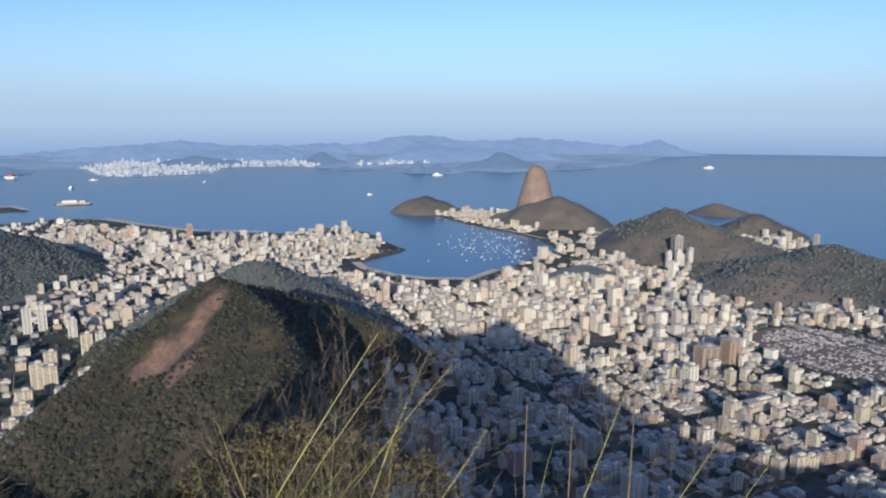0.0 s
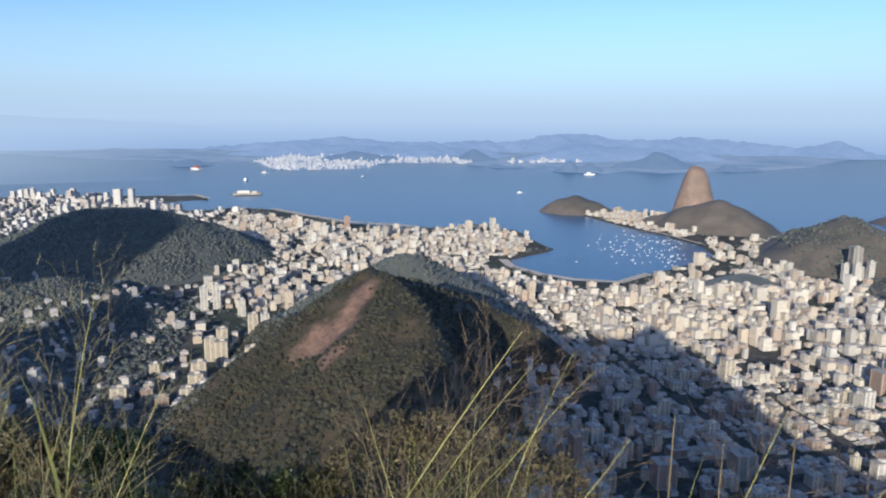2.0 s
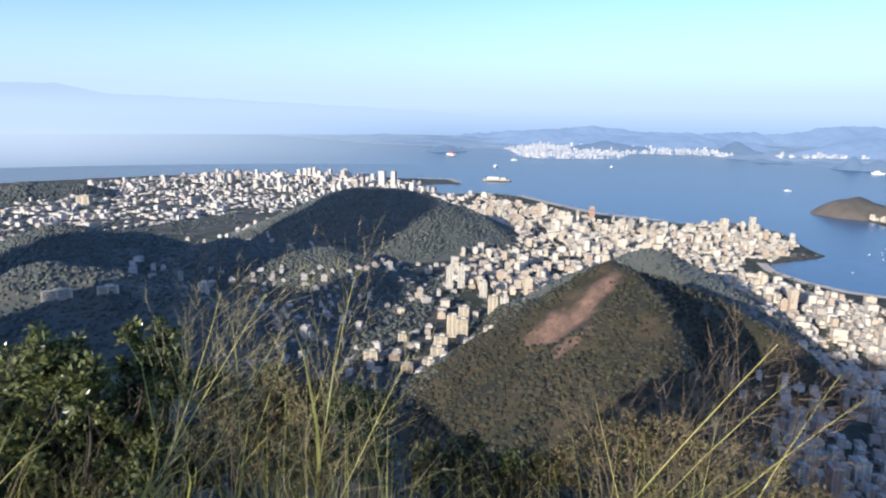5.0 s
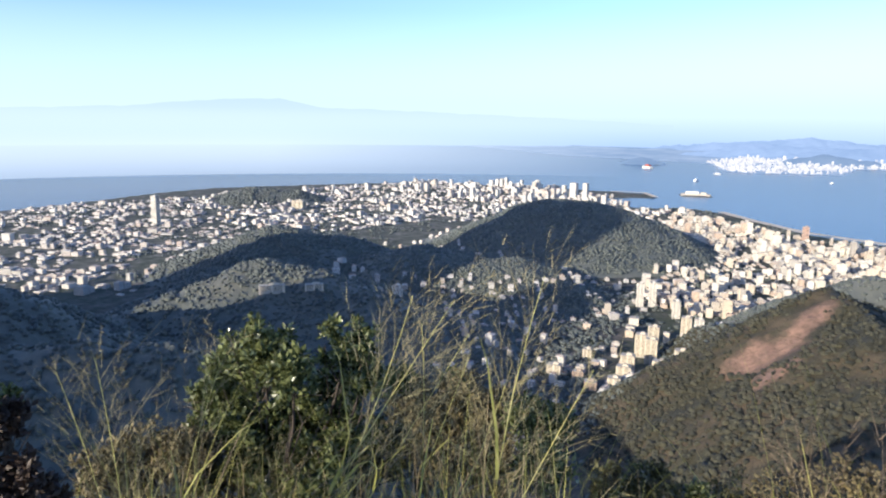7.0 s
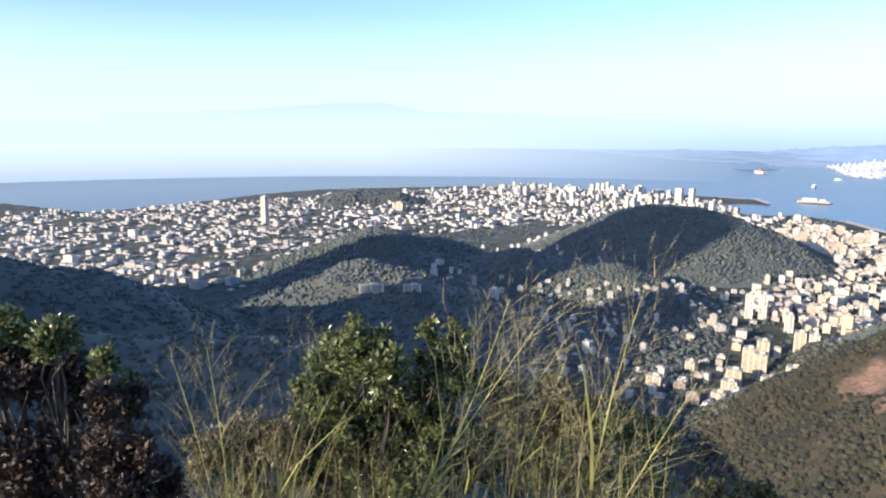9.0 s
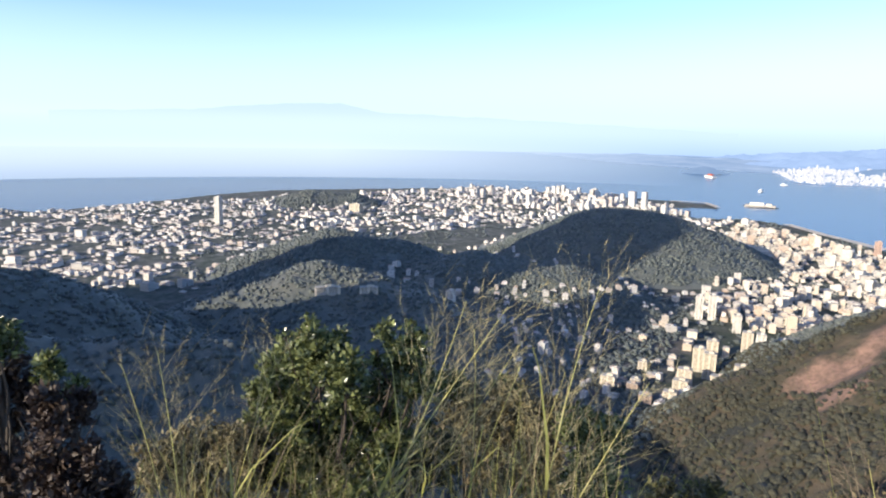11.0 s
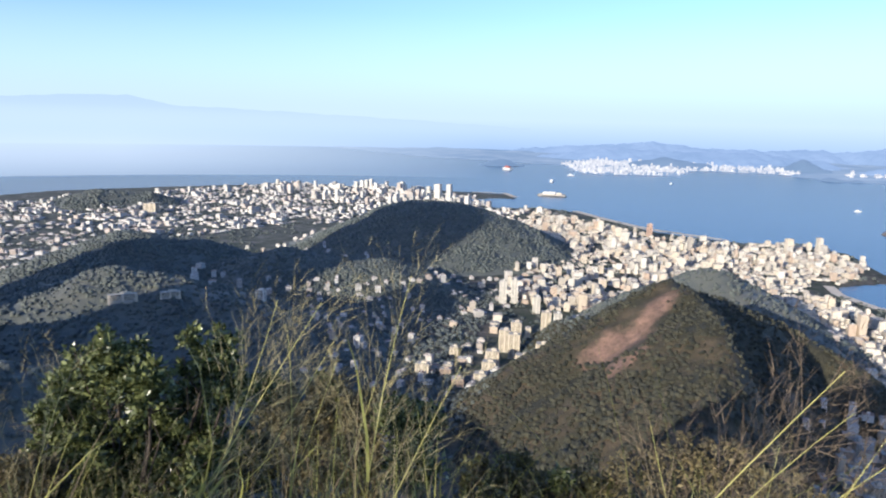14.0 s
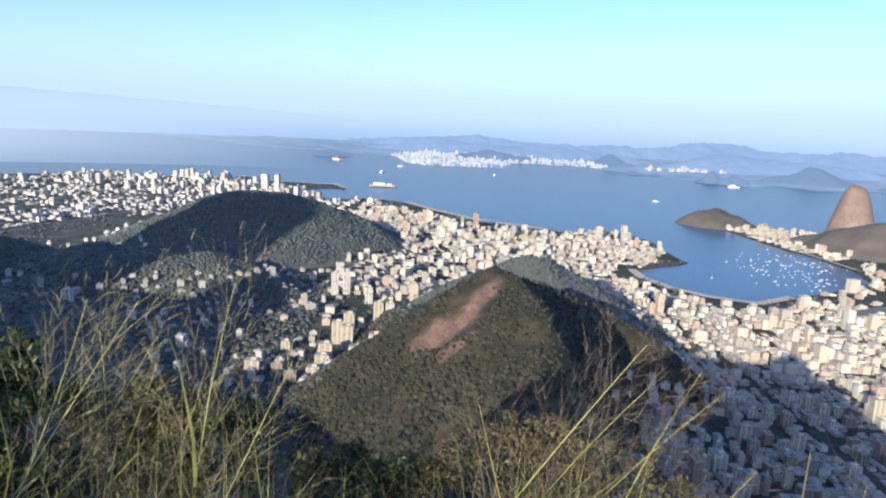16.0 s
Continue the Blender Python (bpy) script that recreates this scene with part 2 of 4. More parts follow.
for key, c in {"concrete": (0.42, 0.39, 0.34), "cream": (0.66, 0.58, 0.45), "white_paint": (0.74, 0.7, 0.62), "pink_paint": (0.52, 0.36, 0.28),
               "brown_paint": (0.42, 0.32, 0.25), "tile_roof": (0.42, 0.2, 0.12), "boat_white": (0.8, 0.8, 0.78), "ship_red": (0.4, 0.12, 0.08),
               "asphalt": (0.06, 0.06, 0.06), "dry_ground": (0.2, 0.16, 0.13)}.items():
    n = Nodes(key, 0.8, 0.3)
    soil = tuple(v * 0.62 for v in c)
    n.color(n.mix(n.ramp(n.noise(0.7, 5, 0.7), [(0.4, 0.0), (0.8, 0.7)]), c, soil))
    MAT[key] = n.mat
n = Nodes("glazing", 0.15, 0.6)
MAT["glazing"] = n.color(n.ramp(n.noise(0.9, 2), [(0.4, (0.03, 0.035, 0.04)), (0.7, (0.12, 0.12, 0.12))])).mat

# ---- the lie of the land ----
MAINLAND = [(-4900, -4900), (4900, -4900), (1500, -500), (900, 500), (640, 740), (560, 850), (548, 1000), (535, 1085), (480, 1140),
            (400, 1110), (330, 1140), (275, 1190), (262, 1330), (235, 1440), (150, 1460), (60, 1450), (0, 1475), (-83, 1473),
            (-4, 1350), (66, 1217), (111, 1163), (155, 1073), (163, 987), (117, 908), (66, 835), (30, 780), (-16, 783),
            (-56, 802), (-93, 841), (-106, 889), (-66, 950), (-52, 982), (-80, 1036), (-126, 1150), (-190, 1196),
            (-266, 1144), (-328, 1132), (-433, 1163), (-640, 1308), (-710, 1324), (-789, 1245), (-950, 1340),
            (-870, 1450), (-940, 1520), (-1230, 1420), (-1500, 1290), (-1605, 1038), (-1689, 750)]
MAINLAND += [(-1653, 593), (-1548, 390), (-1472, 179), (-2200, -200), (-4900, -900)]
FAR_SHORE = [(-4900, 4900), (-4900, 3900), (-2300, 2950), (-1500, 2900), (-1190, 2440), (-1089, 2432), (-862, 2620), (-932, 3011),
             (-634, 3097), (-435, 2950), (-240, 2900), (-150, 2690), (34, 2640), (120, 2800), (247, 2700), (400, 2850), (605, 2929),
             (900, 3300), (1400, 4300), (1600, 4900)]


def inside_distance(px, py, poly):
    """Distance to the outline, positive inside."""
    d = np.full(px.shape, 1e9)
    odd = np.zeros(px.shape, bool)
    for (ax, ay), (bx, by) in zip(poly, poly[1:] + poly[:1]):
        ex, ey = bx - ax, by - ay
        t = np.clip(((px - ax) * ex + (py - ay) * ey) / (ex * ex + ey * ey), 0, 1)
        d = np.minimum(d, np.hypot(px - ax - t * ex, py - ay - t * ey))
        if ay != by:
            odd ^= ((ay > py) != (by > py)) & (px < ex * (py - ay) / ey + ax)
    return np.where(odd, d, -d)


def lumps(px, py, size, seed=0.0):
    """Cheap smooth unevenness, about -1 to 1, from summed waves."""
    a, b = px / size + seed, py / size - seed * 1.7
    v = np.sin(a * 1.0 + 1.3 * np.sin(b * 0.7 + seed)) * np.cos(b * 1.1 + 0.9 * np.sin(a * 0.8))
    v += 0.5 * np.sin(a * 2.3 + b * 1.1 + 1.7 * np.sin(b * 1.9)) + 0.3 * np.cos(b * 4.1 - a * 3.3 + seed)
    return v / 1.5


def ridge_height(px, py, line, left, right, crown):
    """A hill along a crest line of (x, y, height): it falls by the slopes left and right of the line, rounded over crown metres."""
    best = np.full(px.shape, -1e9)
    for (ax, ay, ah), (bx, by, bh) in zip(line, line[1:]):
        ex, ey = bx - ax, by - ay
        t = np.clip(((px - ax) * ex + (py - ay) * ey) / (ex * ex + ey * ey), 0, 1)
        dx, dy = px - ax - t * ex, py - ay - t * ey
        d = np.hypot(dx, dy)
        side = (ex * dy - ey * dx) / (np.hypot(ex, ey) * np.maximum(d, 1e-6))
        slope = right + (left - right) * np.clip(side * 0.5 + 0.5, 0, 1)
        best = np.maximum(best, ah + t * (bh - ah) - slope * (np.sqrt(d * d + crown * crown) - crown))
    return best


# name: crest line, slope left, slope right, crown, unevenness (height, size), material, label
HILLS = {
    "spur": ([(-125, 380, 90), (-99, 355, 85), (-85, 329, 86), (-74, 308, 81), (-67, 268, 71), (-58, 225, 54), (-55, 165, 38)],
             2.2, 0.66, 7, (1.9, 15), "forest"),
    "spur_foot": ([(-138, 385, 58), (-185, 425, 45), (-225, 452, 32), (-252, 472, 8)], 1.0, 0.5, 9, (2, 14), "forest"),
    "spur_shoulder": ([(-123, 381, 88), (-84, 455, 58), (-45, 460, 40), (0, 455, 8)], 0.9, 0.9, 8, (2, 20), "forest"),
    "back_hill": ([(-190, 575, 38), (-150, 548, 66), (-110, 562, 44), (-70, 600, 12)], 0.55, 0.6, 14, (2, 25), "wood_hazed"),
    "round_hill": ([(-615, 705, 50), (-592, 735, 69), (-565, 765, 69), (-535, 800, 50), (-490, 860, 12)], 0.42, 0.42, 30, (2.5, 40), "wood_hazed"),
    "low_hill": ([(-735, 335, 32), (-705, 385, 53), (-680, 430, 42), (-655, 465, 15)], 0.4, 0.4, 20, (2, 30), "wood_hazed"),
    "long_ridge": ([(-540, 90, 10), (-500, 190, 46), (-492, 247, 65), (-450, 275, 59), (-408, 289, 50), (-330, 315, 22)], 0.4, 0.45, 10, (2.5, 25), "wood_hazed"),
    "house_hill": ([(-620, 430, 25), (-560, 480, 38), (-480, 520, 32), (-400, 520, 16)], 0.35, 0.3, 20, (3, 30), "wood_hazed"),
    "fore_hill": ([(-490, -60, 105), (-447, 51, 84), (-438, 102, 56), (-425, 145, 22)], 0.6, 0.6, 16, (3, 30), "wood_hazed"),
    "near_ridge": ([(-360, -60, 105), (-322, 50, 79), (-285, 110, 74), (-262, 150, 52), (-240, 210, 15)], 0.7, 0.7, 12, (3, 24), "wood_hazed"),
    "town_hill": ([(-1370, 640, 20), (-1341, 671, 31), (-1300, 740, 27), (-1290, 800, 8)], 0.4, 0.4, 20, (2, 40), "wood_hazed"),
    # Unseen ridge added behind the lookout, its crest shaped to shade valley and hills.
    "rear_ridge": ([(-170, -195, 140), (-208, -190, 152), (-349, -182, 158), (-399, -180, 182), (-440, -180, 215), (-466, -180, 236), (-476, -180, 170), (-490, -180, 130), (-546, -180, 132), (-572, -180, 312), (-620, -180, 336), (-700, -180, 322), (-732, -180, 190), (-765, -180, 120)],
                   6.0, 6.0, 8, (3, 40), "wood_hazed"),
    "summit_ridge": ([(-92, -22, 150), (-76, -23, 166), (0, -28, 168), (25, -30, 163), (46, -32, 146), (80, -36, 122), (130, -40, 110), (210, -50, 104), (260, -60, 60)], 1.5, 1.5, 5, (1.5, 20), "wood_hazed"),
    "sugar_loaf": ([(177, 1385, 101), (188, 1385, 101), (195, 1385, 96)], 3.9, 3.9, 12, (1.8, 11), "granite"),
    "cable_hill": ([(110, 1270, 18), (160, 1250, 40), (203, 1234, 52), (228, 1220, 44)], 0.75, 0.85, 22, (2, 25), "rocky_hill"),
    "point_hill": ([(-62, 1440, 26), (-35, 1435, 34), (0, 1430, 22)], 0.8, 0.8, 20, (2, 20), "rocky_hill"),
    "rock_isle": ([(530, 1410, 10), (556, 1405, 22), (595, 1400, 9)], 0.5, 0.5, 14, (1.5, 14), "rocky_hill"),
    "channel_hill": ([(280, 1010, 38), (311, 951, 63), (345, 930, 48), (420, 900, 20)], 0.75, 0.7, 25, (2.5, 30), "rocky_hill"),
    "beach_hill": ([(490, 1150, 18), (516, 1138, 33), (535, 1110, 22)], 0.6, 0.6, 18, (2, 22), "rocky_hill"),
    "saint_hill": ([(348, 775, 26), (362, 713, 37), (422, 738, 45), (463, 705, 34), (500, 620, 36), (520, 520, 25)], 0.36, 0.32, 18, (3, 30), "rocky_hill"),
    "park_hill": ([(140, 775, 12), (165, 790, 16), (190, 785, 10)], 0.4, 0.4, 15, (1, 15), "wood_hazed"),
}


def base_height(px, py):
    main = inside_distance(px, py, MAINLAND)
    fort = 30 - np.hypot((px + 838) / 1.5, py - 1575)
    isle = 60 - np.hypot((px + 1650) / 1.6, py - 2620)
    rock = 45 - np.hypot((px - 555) / 1.3, py - 1410)
    d = np.maximum.reduce([main, fort, isle, rock])
    near = np.clip((900 - np.hypot(px, py)) / 500, 0, 1)
    return np.where(d > 0, 1.2 + 2.0 * np.clip(d / 40, 0, 1) + 4 * near * np.clip(d / 150, 0, 1), np.maximum(-4, d * 0.3)), d


def hill_z(name, px, py):
    line, left, right, crown, (amp, size), _ = HILLS[name]
    z = ridge_height(px, py, line, left, right, crown)
    return z + amp * lumps(px, py, size, len(name)) + amp * 0.4 * lumps(px, py, size * 0.3, 3 + len(name))


def mountain_z(px, py):
    """The peak on which the lookout stands: a small shoulder, then steep slopes all round."""
    d = np.hypot(px, py)
    z = 171.45 - 0.5 * np.clip(d - 1.0, 0, 9) - 1.15 * np.clip(d - 10, 0, 80) - 0.55 * np.clip(d - 90, 0, 400)
    return z + np.clip(d / 40, 0, 1) * 3 * lumps(px, py, 30, 2) + 0.06 * np.clip(d, 0, 3) * lumps(px, py, 0.9, 5)


def land_z(px, py):
    px, py = np.asarray(px, float), np.asarray(py, float)
    z, d = base_height(px, py)
    for name in HILLS:
        z = np.maximum(z, hill_z(name, px, py))
    return np.maximum(z, mountain_z(px, py)), d


def sheet(name, px, py, pz, material, smooth=True):
    """A grid of points as one mesh."""
    rows, cols = px.shape
    verts = np.stack([px, py, pz], -1).reshape(-1, 3)
    i = np.arange(rows - 1)[:, None] * cols + np.arange(cols - 1)[None, :]
    faces = np.stack([i, i + 1, i + cols + 1, i + cols], -1).reshape(-1, 4)
    me = bpy.data.meshes.new(name)
    me.from_pydata(verts.tolist(), [], faces.tolist())
    me.polygons.foreach_set("use_smooth", np.full(len(faces), smooth))
    me.materials.append(MAT[material])
    return new(name, me)


def azimuths(fine, coarse):
    return np.radians(np.concatenate([np.arange(-180, -112, coarse), np.arange(-112, 62, fine), np.arange(62, 180.01, coarse), [180.0]]))[::-1]


az = azimuths(0.32, 3.0)
rad = np.geomspace(60, 4960, 280)
A, D = np.meshgrid(az, rad)
gx, gy = D * np.sin(A), D * np.cos(A)
gz, _ = base_height(gx, gy)
ground = tagged(sheet("ground", gx, gy, gz, "city_ground"), "low city ground of streets, yards and trees", "ground", kind="structure")
az = azimuths(1.0, 6.0)
A, D = np.meshgrid(az, np.geomspace(300, 4965, 90))
water = tagged(sheet("water", D * np.sin(A), D * np.cos(A), 0 * D, "water"), "blue bay and open sea with light ripples", "water", kind="structure")

A, D = np.meshgrid(np.radians(np.arange(180, -180.1, -1.5)), np.concatenate([[0.0], np.geomspace(0.4, 420, 120)]))
mx, my = D * np.sin(A), D * np.cos(A)
mountain = tagged(sheet("mountain", mx, my, np.where(D > 300, np.minimum(mountain_z(mx, my), -2), mountain_z(mx, my)), "forest"),
                  "steep wooded peak under the lookout", "mountain", kind="structure")

HILL_WORDS = {
    "spur": "wooded hill with a bare red rock scar", "sugar_loaf": "bare brown granite dome by the bay mouth",
    "cable_hill": "low rounded rock hill before the granite dome", "round_hill": "dark wooded round hill in the shade",
    "long_ridge": "wooded ridge with pale blocks on its flank",
}
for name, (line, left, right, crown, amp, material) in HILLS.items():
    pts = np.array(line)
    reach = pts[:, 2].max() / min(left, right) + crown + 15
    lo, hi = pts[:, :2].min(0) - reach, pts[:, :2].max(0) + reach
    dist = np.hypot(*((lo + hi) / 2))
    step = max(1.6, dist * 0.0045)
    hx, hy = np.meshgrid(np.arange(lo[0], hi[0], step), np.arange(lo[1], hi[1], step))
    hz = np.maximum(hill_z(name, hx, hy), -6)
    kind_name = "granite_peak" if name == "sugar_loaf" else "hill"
    tagged(sheet(kind_name, hx, hy, hz, material), HILL_WORDS.get(name, "wooded hill among the city quarters, or added behind the lookout"), "hill", kind="structure")

# ---- the far shore and the mountains in the distance: plain backdrop ----
A, D = np.meshgrid(np.radians(np.arange(22, -64, -0.25)), np.geomspace(2380, 4940, 90))
fx, fy = D * np.sin(A), D * np.cos(A)
fd = inside_distance(fx, fy, FAR_SHORE)
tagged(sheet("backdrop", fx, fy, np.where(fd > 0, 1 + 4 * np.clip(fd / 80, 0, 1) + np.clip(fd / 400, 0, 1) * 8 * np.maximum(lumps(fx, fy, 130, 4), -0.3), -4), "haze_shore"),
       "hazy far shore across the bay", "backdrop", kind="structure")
FAR_HILLS = [([(-150, 2690, 14), (-115, 2696, 32), (-98, 2698, 54), (-84, 2700, 40)], 1.3, 6), ([(-60, 2700, 24), (-20, 2700, 40), (0, 2697, 26), (24, 2695, 12)], 1.2, 8),
             ([(60, 2960, 14), (150, 2975, 40), (200, 2985, 52), (243, 2990, 76), (285, 3000, 60), (330, 3010, 36), (420, 2990, 12)], 0.6, 10), ([(-420, 2890, 6), (-380, 2880, 16), (-300, 2900, 8)], 0.5, 20),
             ([(-660, 3360, 25), (-600, 3355, 48), (-576, 3351, 63), (-540, 3340, 40), (-480, 3330, 20)], 0.8, 12), ([(440, 2960, 8), (500, 2956, 30), (540, 2958, 24), (620, 2960, 8)], 0.6, 12),
             ([(-1700, 2600, 16), (-1650, 2610, 40), (-1590, 2640, 16)], 0.6, 25), ([(-1250, 3100, 20), (-1100, 3150, 55), (-950, 3200, 25)], 0.5, 40),
             ([(-1900, 3500, 20), (-1600, 3600, 75), (-1300, 3650, 60), (-900, 3700, 70), (-600, 3800, 40)], 0.35, 60),
             ([(-300, 3500, 30), (-100, 3600, 85), (150, 3700, 70), (500, 3800, 50)], 0.4, 50),
             ([(-2600, 4100, 10), (-2200, 4150, 50), (-1900, 4250, 70), (-1609, 4350, 98), (-1400, 4400, 70), (-1000, 4500, 62), (-700, 4560, 78)], 0.4, 30),
             ([(-1090, 4470, 45), (-815, 4527, 44), (-529, 4570, 76), (-305, 4590, 116), (-201, 4596, 130), (-16, 4600, 116), (169, 4597, 90), (425, 4580, 98), (569, 4565, 112),
               (783, 4533, 96), (996, 4491, 72), (1128, 4459, 58), (1260, 4424, 80), (1322, 4410, 88), (1345, 4399, 101), (1375, 4390, 82), (1406, 4380, 46), (1581, 4320, 26)], 0.5, 14)]
for line, slope, crown in FAR_HILLS:
    pts = np.array(line)
    reach = pts[:, 2].max() / slope + crown + 10
    lo, hi = pts[:, :2].min(0) - reach, pts[:, :2].max(0) + reach
    hx, hy = np.meshgrid(np.arange(lo[0], hi[0], 11), np.arange(lo[1], min(hi[1], 4900), 14))
    hz = np.maximum(ridge_height(hx, hy, line, slope, slope, crown) - 5 + 7 * lumps(hx, hy, 45, slope * 9) + 4 * lumps(hx, hy, 17, 2), -6)
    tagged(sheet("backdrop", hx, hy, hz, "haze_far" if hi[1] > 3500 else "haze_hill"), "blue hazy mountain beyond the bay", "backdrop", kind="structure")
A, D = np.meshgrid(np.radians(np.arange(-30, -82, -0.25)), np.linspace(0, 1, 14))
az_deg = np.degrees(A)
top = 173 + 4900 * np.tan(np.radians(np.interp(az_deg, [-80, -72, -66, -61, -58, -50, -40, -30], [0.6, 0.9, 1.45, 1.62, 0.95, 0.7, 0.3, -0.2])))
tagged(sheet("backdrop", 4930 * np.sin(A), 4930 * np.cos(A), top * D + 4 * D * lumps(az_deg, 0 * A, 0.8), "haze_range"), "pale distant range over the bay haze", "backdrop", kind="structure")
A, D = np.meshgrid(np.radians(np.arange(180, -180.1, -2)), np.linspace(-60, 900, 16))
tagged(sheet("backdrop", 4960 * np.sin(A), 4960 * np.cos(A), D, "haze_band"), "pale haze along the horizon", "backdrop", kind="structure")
# Glowing sheet added to whiten the water towards the horizon.
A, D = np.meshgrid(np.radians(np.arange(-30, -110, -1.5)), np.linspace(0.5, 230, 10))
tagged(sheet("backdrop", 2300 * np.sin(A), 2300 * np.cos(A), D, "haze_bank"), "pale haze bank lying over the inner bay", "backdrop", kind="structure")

# ---- the city ----
def box_soup(items):
    """Many upright boxes, each (x, y, z, width, depth, height, turn), as vertex and face lists."""
    it = np.array(items)
    c, s = np.cos(it[:, 6]), np.sin(it[:, 6])
    verts = []
    for k in range(8):
        u = it[:, 3] * (0.5 if k in (1, 2, 5, 6) else -0.5)
        v = it[:, 4] * (0.5 if k in (2, 3, 6, 7) else -0.5)
        w = it[:, 2] + np.where(k > 3, it[:, 5], 0)
        verts.append(np.stack([it[:, 0] + c * u - s * v, it[:, 1] + s * u + c * v, w], -1))
    verts = np.stack(verts, 1).reshape(-1, 3)
    f = np.array([(4, 5, 6, 7), (0, 1, 5, 4), (1, 2, 6, 5), (2, 3, 7, 6), (3, 0, 4, 7)])
    faces = (np.arange(len(it))[:, None, None] * 8 + f[None]).reshape(-1, 4)
    return verts, faces


def mesh_of(name, verts, faces, material, smooth=False):
    me = bpy.data.meshes.new(name)
    me.from_pydata(np.asarray(verts).tolist(), [], faces if isinstance(faces, list) else faces.tolist())
    me.materials.append(MAT[material])
    if smooth:
        me.polygons.foreach_set("use_smooth", np.ones(len(me.polygons), bool))
    return me


def soup_object(name, items, material):
    return new(name, mesh_of(name, *box_soup(items), material))


def part_of(name, me, parent, label=""):
    """A mesh as one part under a thing."""
    ob = new(name, me)
    ob.parent = parent
    return tagged(ob, label)


def repeat(ob, m):
    """A copy of a thing at the full pose m, whatever the scale of the first one."""
    return copy_thing(ob, m @ Matrix.Diagonal([1 / s for s in ob.scale] + [1]))


rng = np.random.default_rng(7)


def quarter(x0, x1, y0, y1, turn, cell, street, size, tall, keep, spread=0.55):
    """House plots on a street grid turned by turn degrees: (x, y, width, depth, height, turn)."""
    a = radians(turn)
    cx, cy, r = (x0 + x1) / 2, (y0 + y1) / 2, math.hypot(x1 - x0, y1 - y0) / 2
    k = int(r / cell) + 1
    u, v = np.meshgrid(np.arange(-k, k + 1), np.arange(-k, k + 1))
    u, v = u.ravel(), v.ravel()
    on = (u % street != 0) & (v % (street + 3) != 0)
    u, v = u[on] * cell, v[on] * cell
    x = cx + u * math.cos(a) - v * math.sin(a) + rng.normal(0, cell * 0.06, u.size)
    y = cy + u * math.sin(a) + v * math.cos(a) + rng.normal(0, cell * 0.06, u.size)
    patch = lumps(x, y, cell * 5, turn) * 0.45 - 0.06
    ok = (x > x0) & (x < x1) & (y > y0) & (y < y1) & (rng.random(u.size) < keep + patch)
    x, y = x[ok], y[ok]
    w, d = rng.uniform(*size, x.size), rng.uniform(*size, x.size)
    big = rng.random(x.size) < 0.07
    w, d = np.where(big, w * 1.5, w), np.where(big, d * 1.4, d)
    h = np.where(big, 1.7, 1.0) * np.clip(rng.lognormal(math.log(tall), spread, x.size) * (1 + 0.35 * lumps(x, y, cell * 9, 3)), tall * 0.3, tall * 3.2)
    return np.stack([x, y, w, d, h, a + rng.normal(0, 0.035, x.size)], -1)


plots = np.concatenate([
    quarter(-60, 440, 240, 560, 24, 6.9, 8, (2.6, 6.6), 2.9, 0.86, 0.7),
    quarter(-110, 420, 560, 800, 20, 7.4, 9, (3.2, 7.2), 4.2, 0.86, 0.65),
    quarter(100, 330, 720, 1130, 30, 9, 6, (3.6, 7.6), 3.6, 0.5, 0.65),
    quarter(470, 560, 930, 1110, 30, 9.0, 6, (4, 8), 6, 0.6),
    quarter(-330, -90, 560, 1160, 34, 7.4, 11, (3.2, 7.0), 4.0, 0.78, 0.65),
    quarter(-660, -330, 480, 1300, 38, 7.8, 11, (3.2, 7.2), 3.6, 0.7, 0.7),
    quarter(-900, -660, 800, 1330, 12, 10, 6, (4, 9), 4, 0.5),
    quarter(-1500, -900, 500, 1400, 10, 10, 7, (4, 10), 2.4, 0.5, 0.7),
    quarter(-1500, -780, -300, 500, 40, 10, 7, (4, 10), 2.0, 0.46, 0.7),
    quarter(-780, -480, -100, 480, 30, 9, 6, (4, 8), 2.6, 0.45, 0.7),
    quarter(-1330, -900, 1050, 1380, 10, 14, 6, (6, 10), 9, 0.3),
    quarter(-1530, -570, 2440, 3400, 15, 9.5, 8, (3.5, 8.5), 4.5, 0.42, 0.8),
    quarter(-600, -60, 3100, 3500, 15, 26, 8, (9, 20), 6, 0.25, 0.6),
    quarter(-40, 165, 1140, 1420, 40, 9, 6, (4, 8), 4, 0.7),
    quarter(-330, -190, 330, 520, 30, 9, 6, (4, 7), 4, 0.4),
])
# long halls with pale roofs in the north
plots = np.concatenate([plots, [(-1117, 338, 34, 12, 3, 0.5), (-1238, 503, 44, 14, 3.5, 0.35), (-1054, 616, 70, 9, 4, 0.25), (-1152, 576, 40, 10, 3.5, 0.3), (-1258, 450, 24, 12, 4, 0.6)]])
# small houses up the slopes
villas = np.concatenate([
    quarter(-640, -330, 330, 640, 50, 9, 5, (2.5, 5.5), 3.2, 0.38, 0.5),
    quarter(-330, -190, 250, 420, 15, 8, 5, (2.5, 5), 3.4, 0.3, 0.5),
    quarter(-760, -600, 380, 700, 20, 10, 5, (2.5, 5.5), 2.5, 0.3, 0.5),
    quarter(-180, -60, 480, 640, 20, 8, 5, (3, 5), 3, 0.2, 0.4),
    quarter(-60, 60, 360, 470, 10, 8, 5, (3, 6), 4, 0.4, 0.4)])


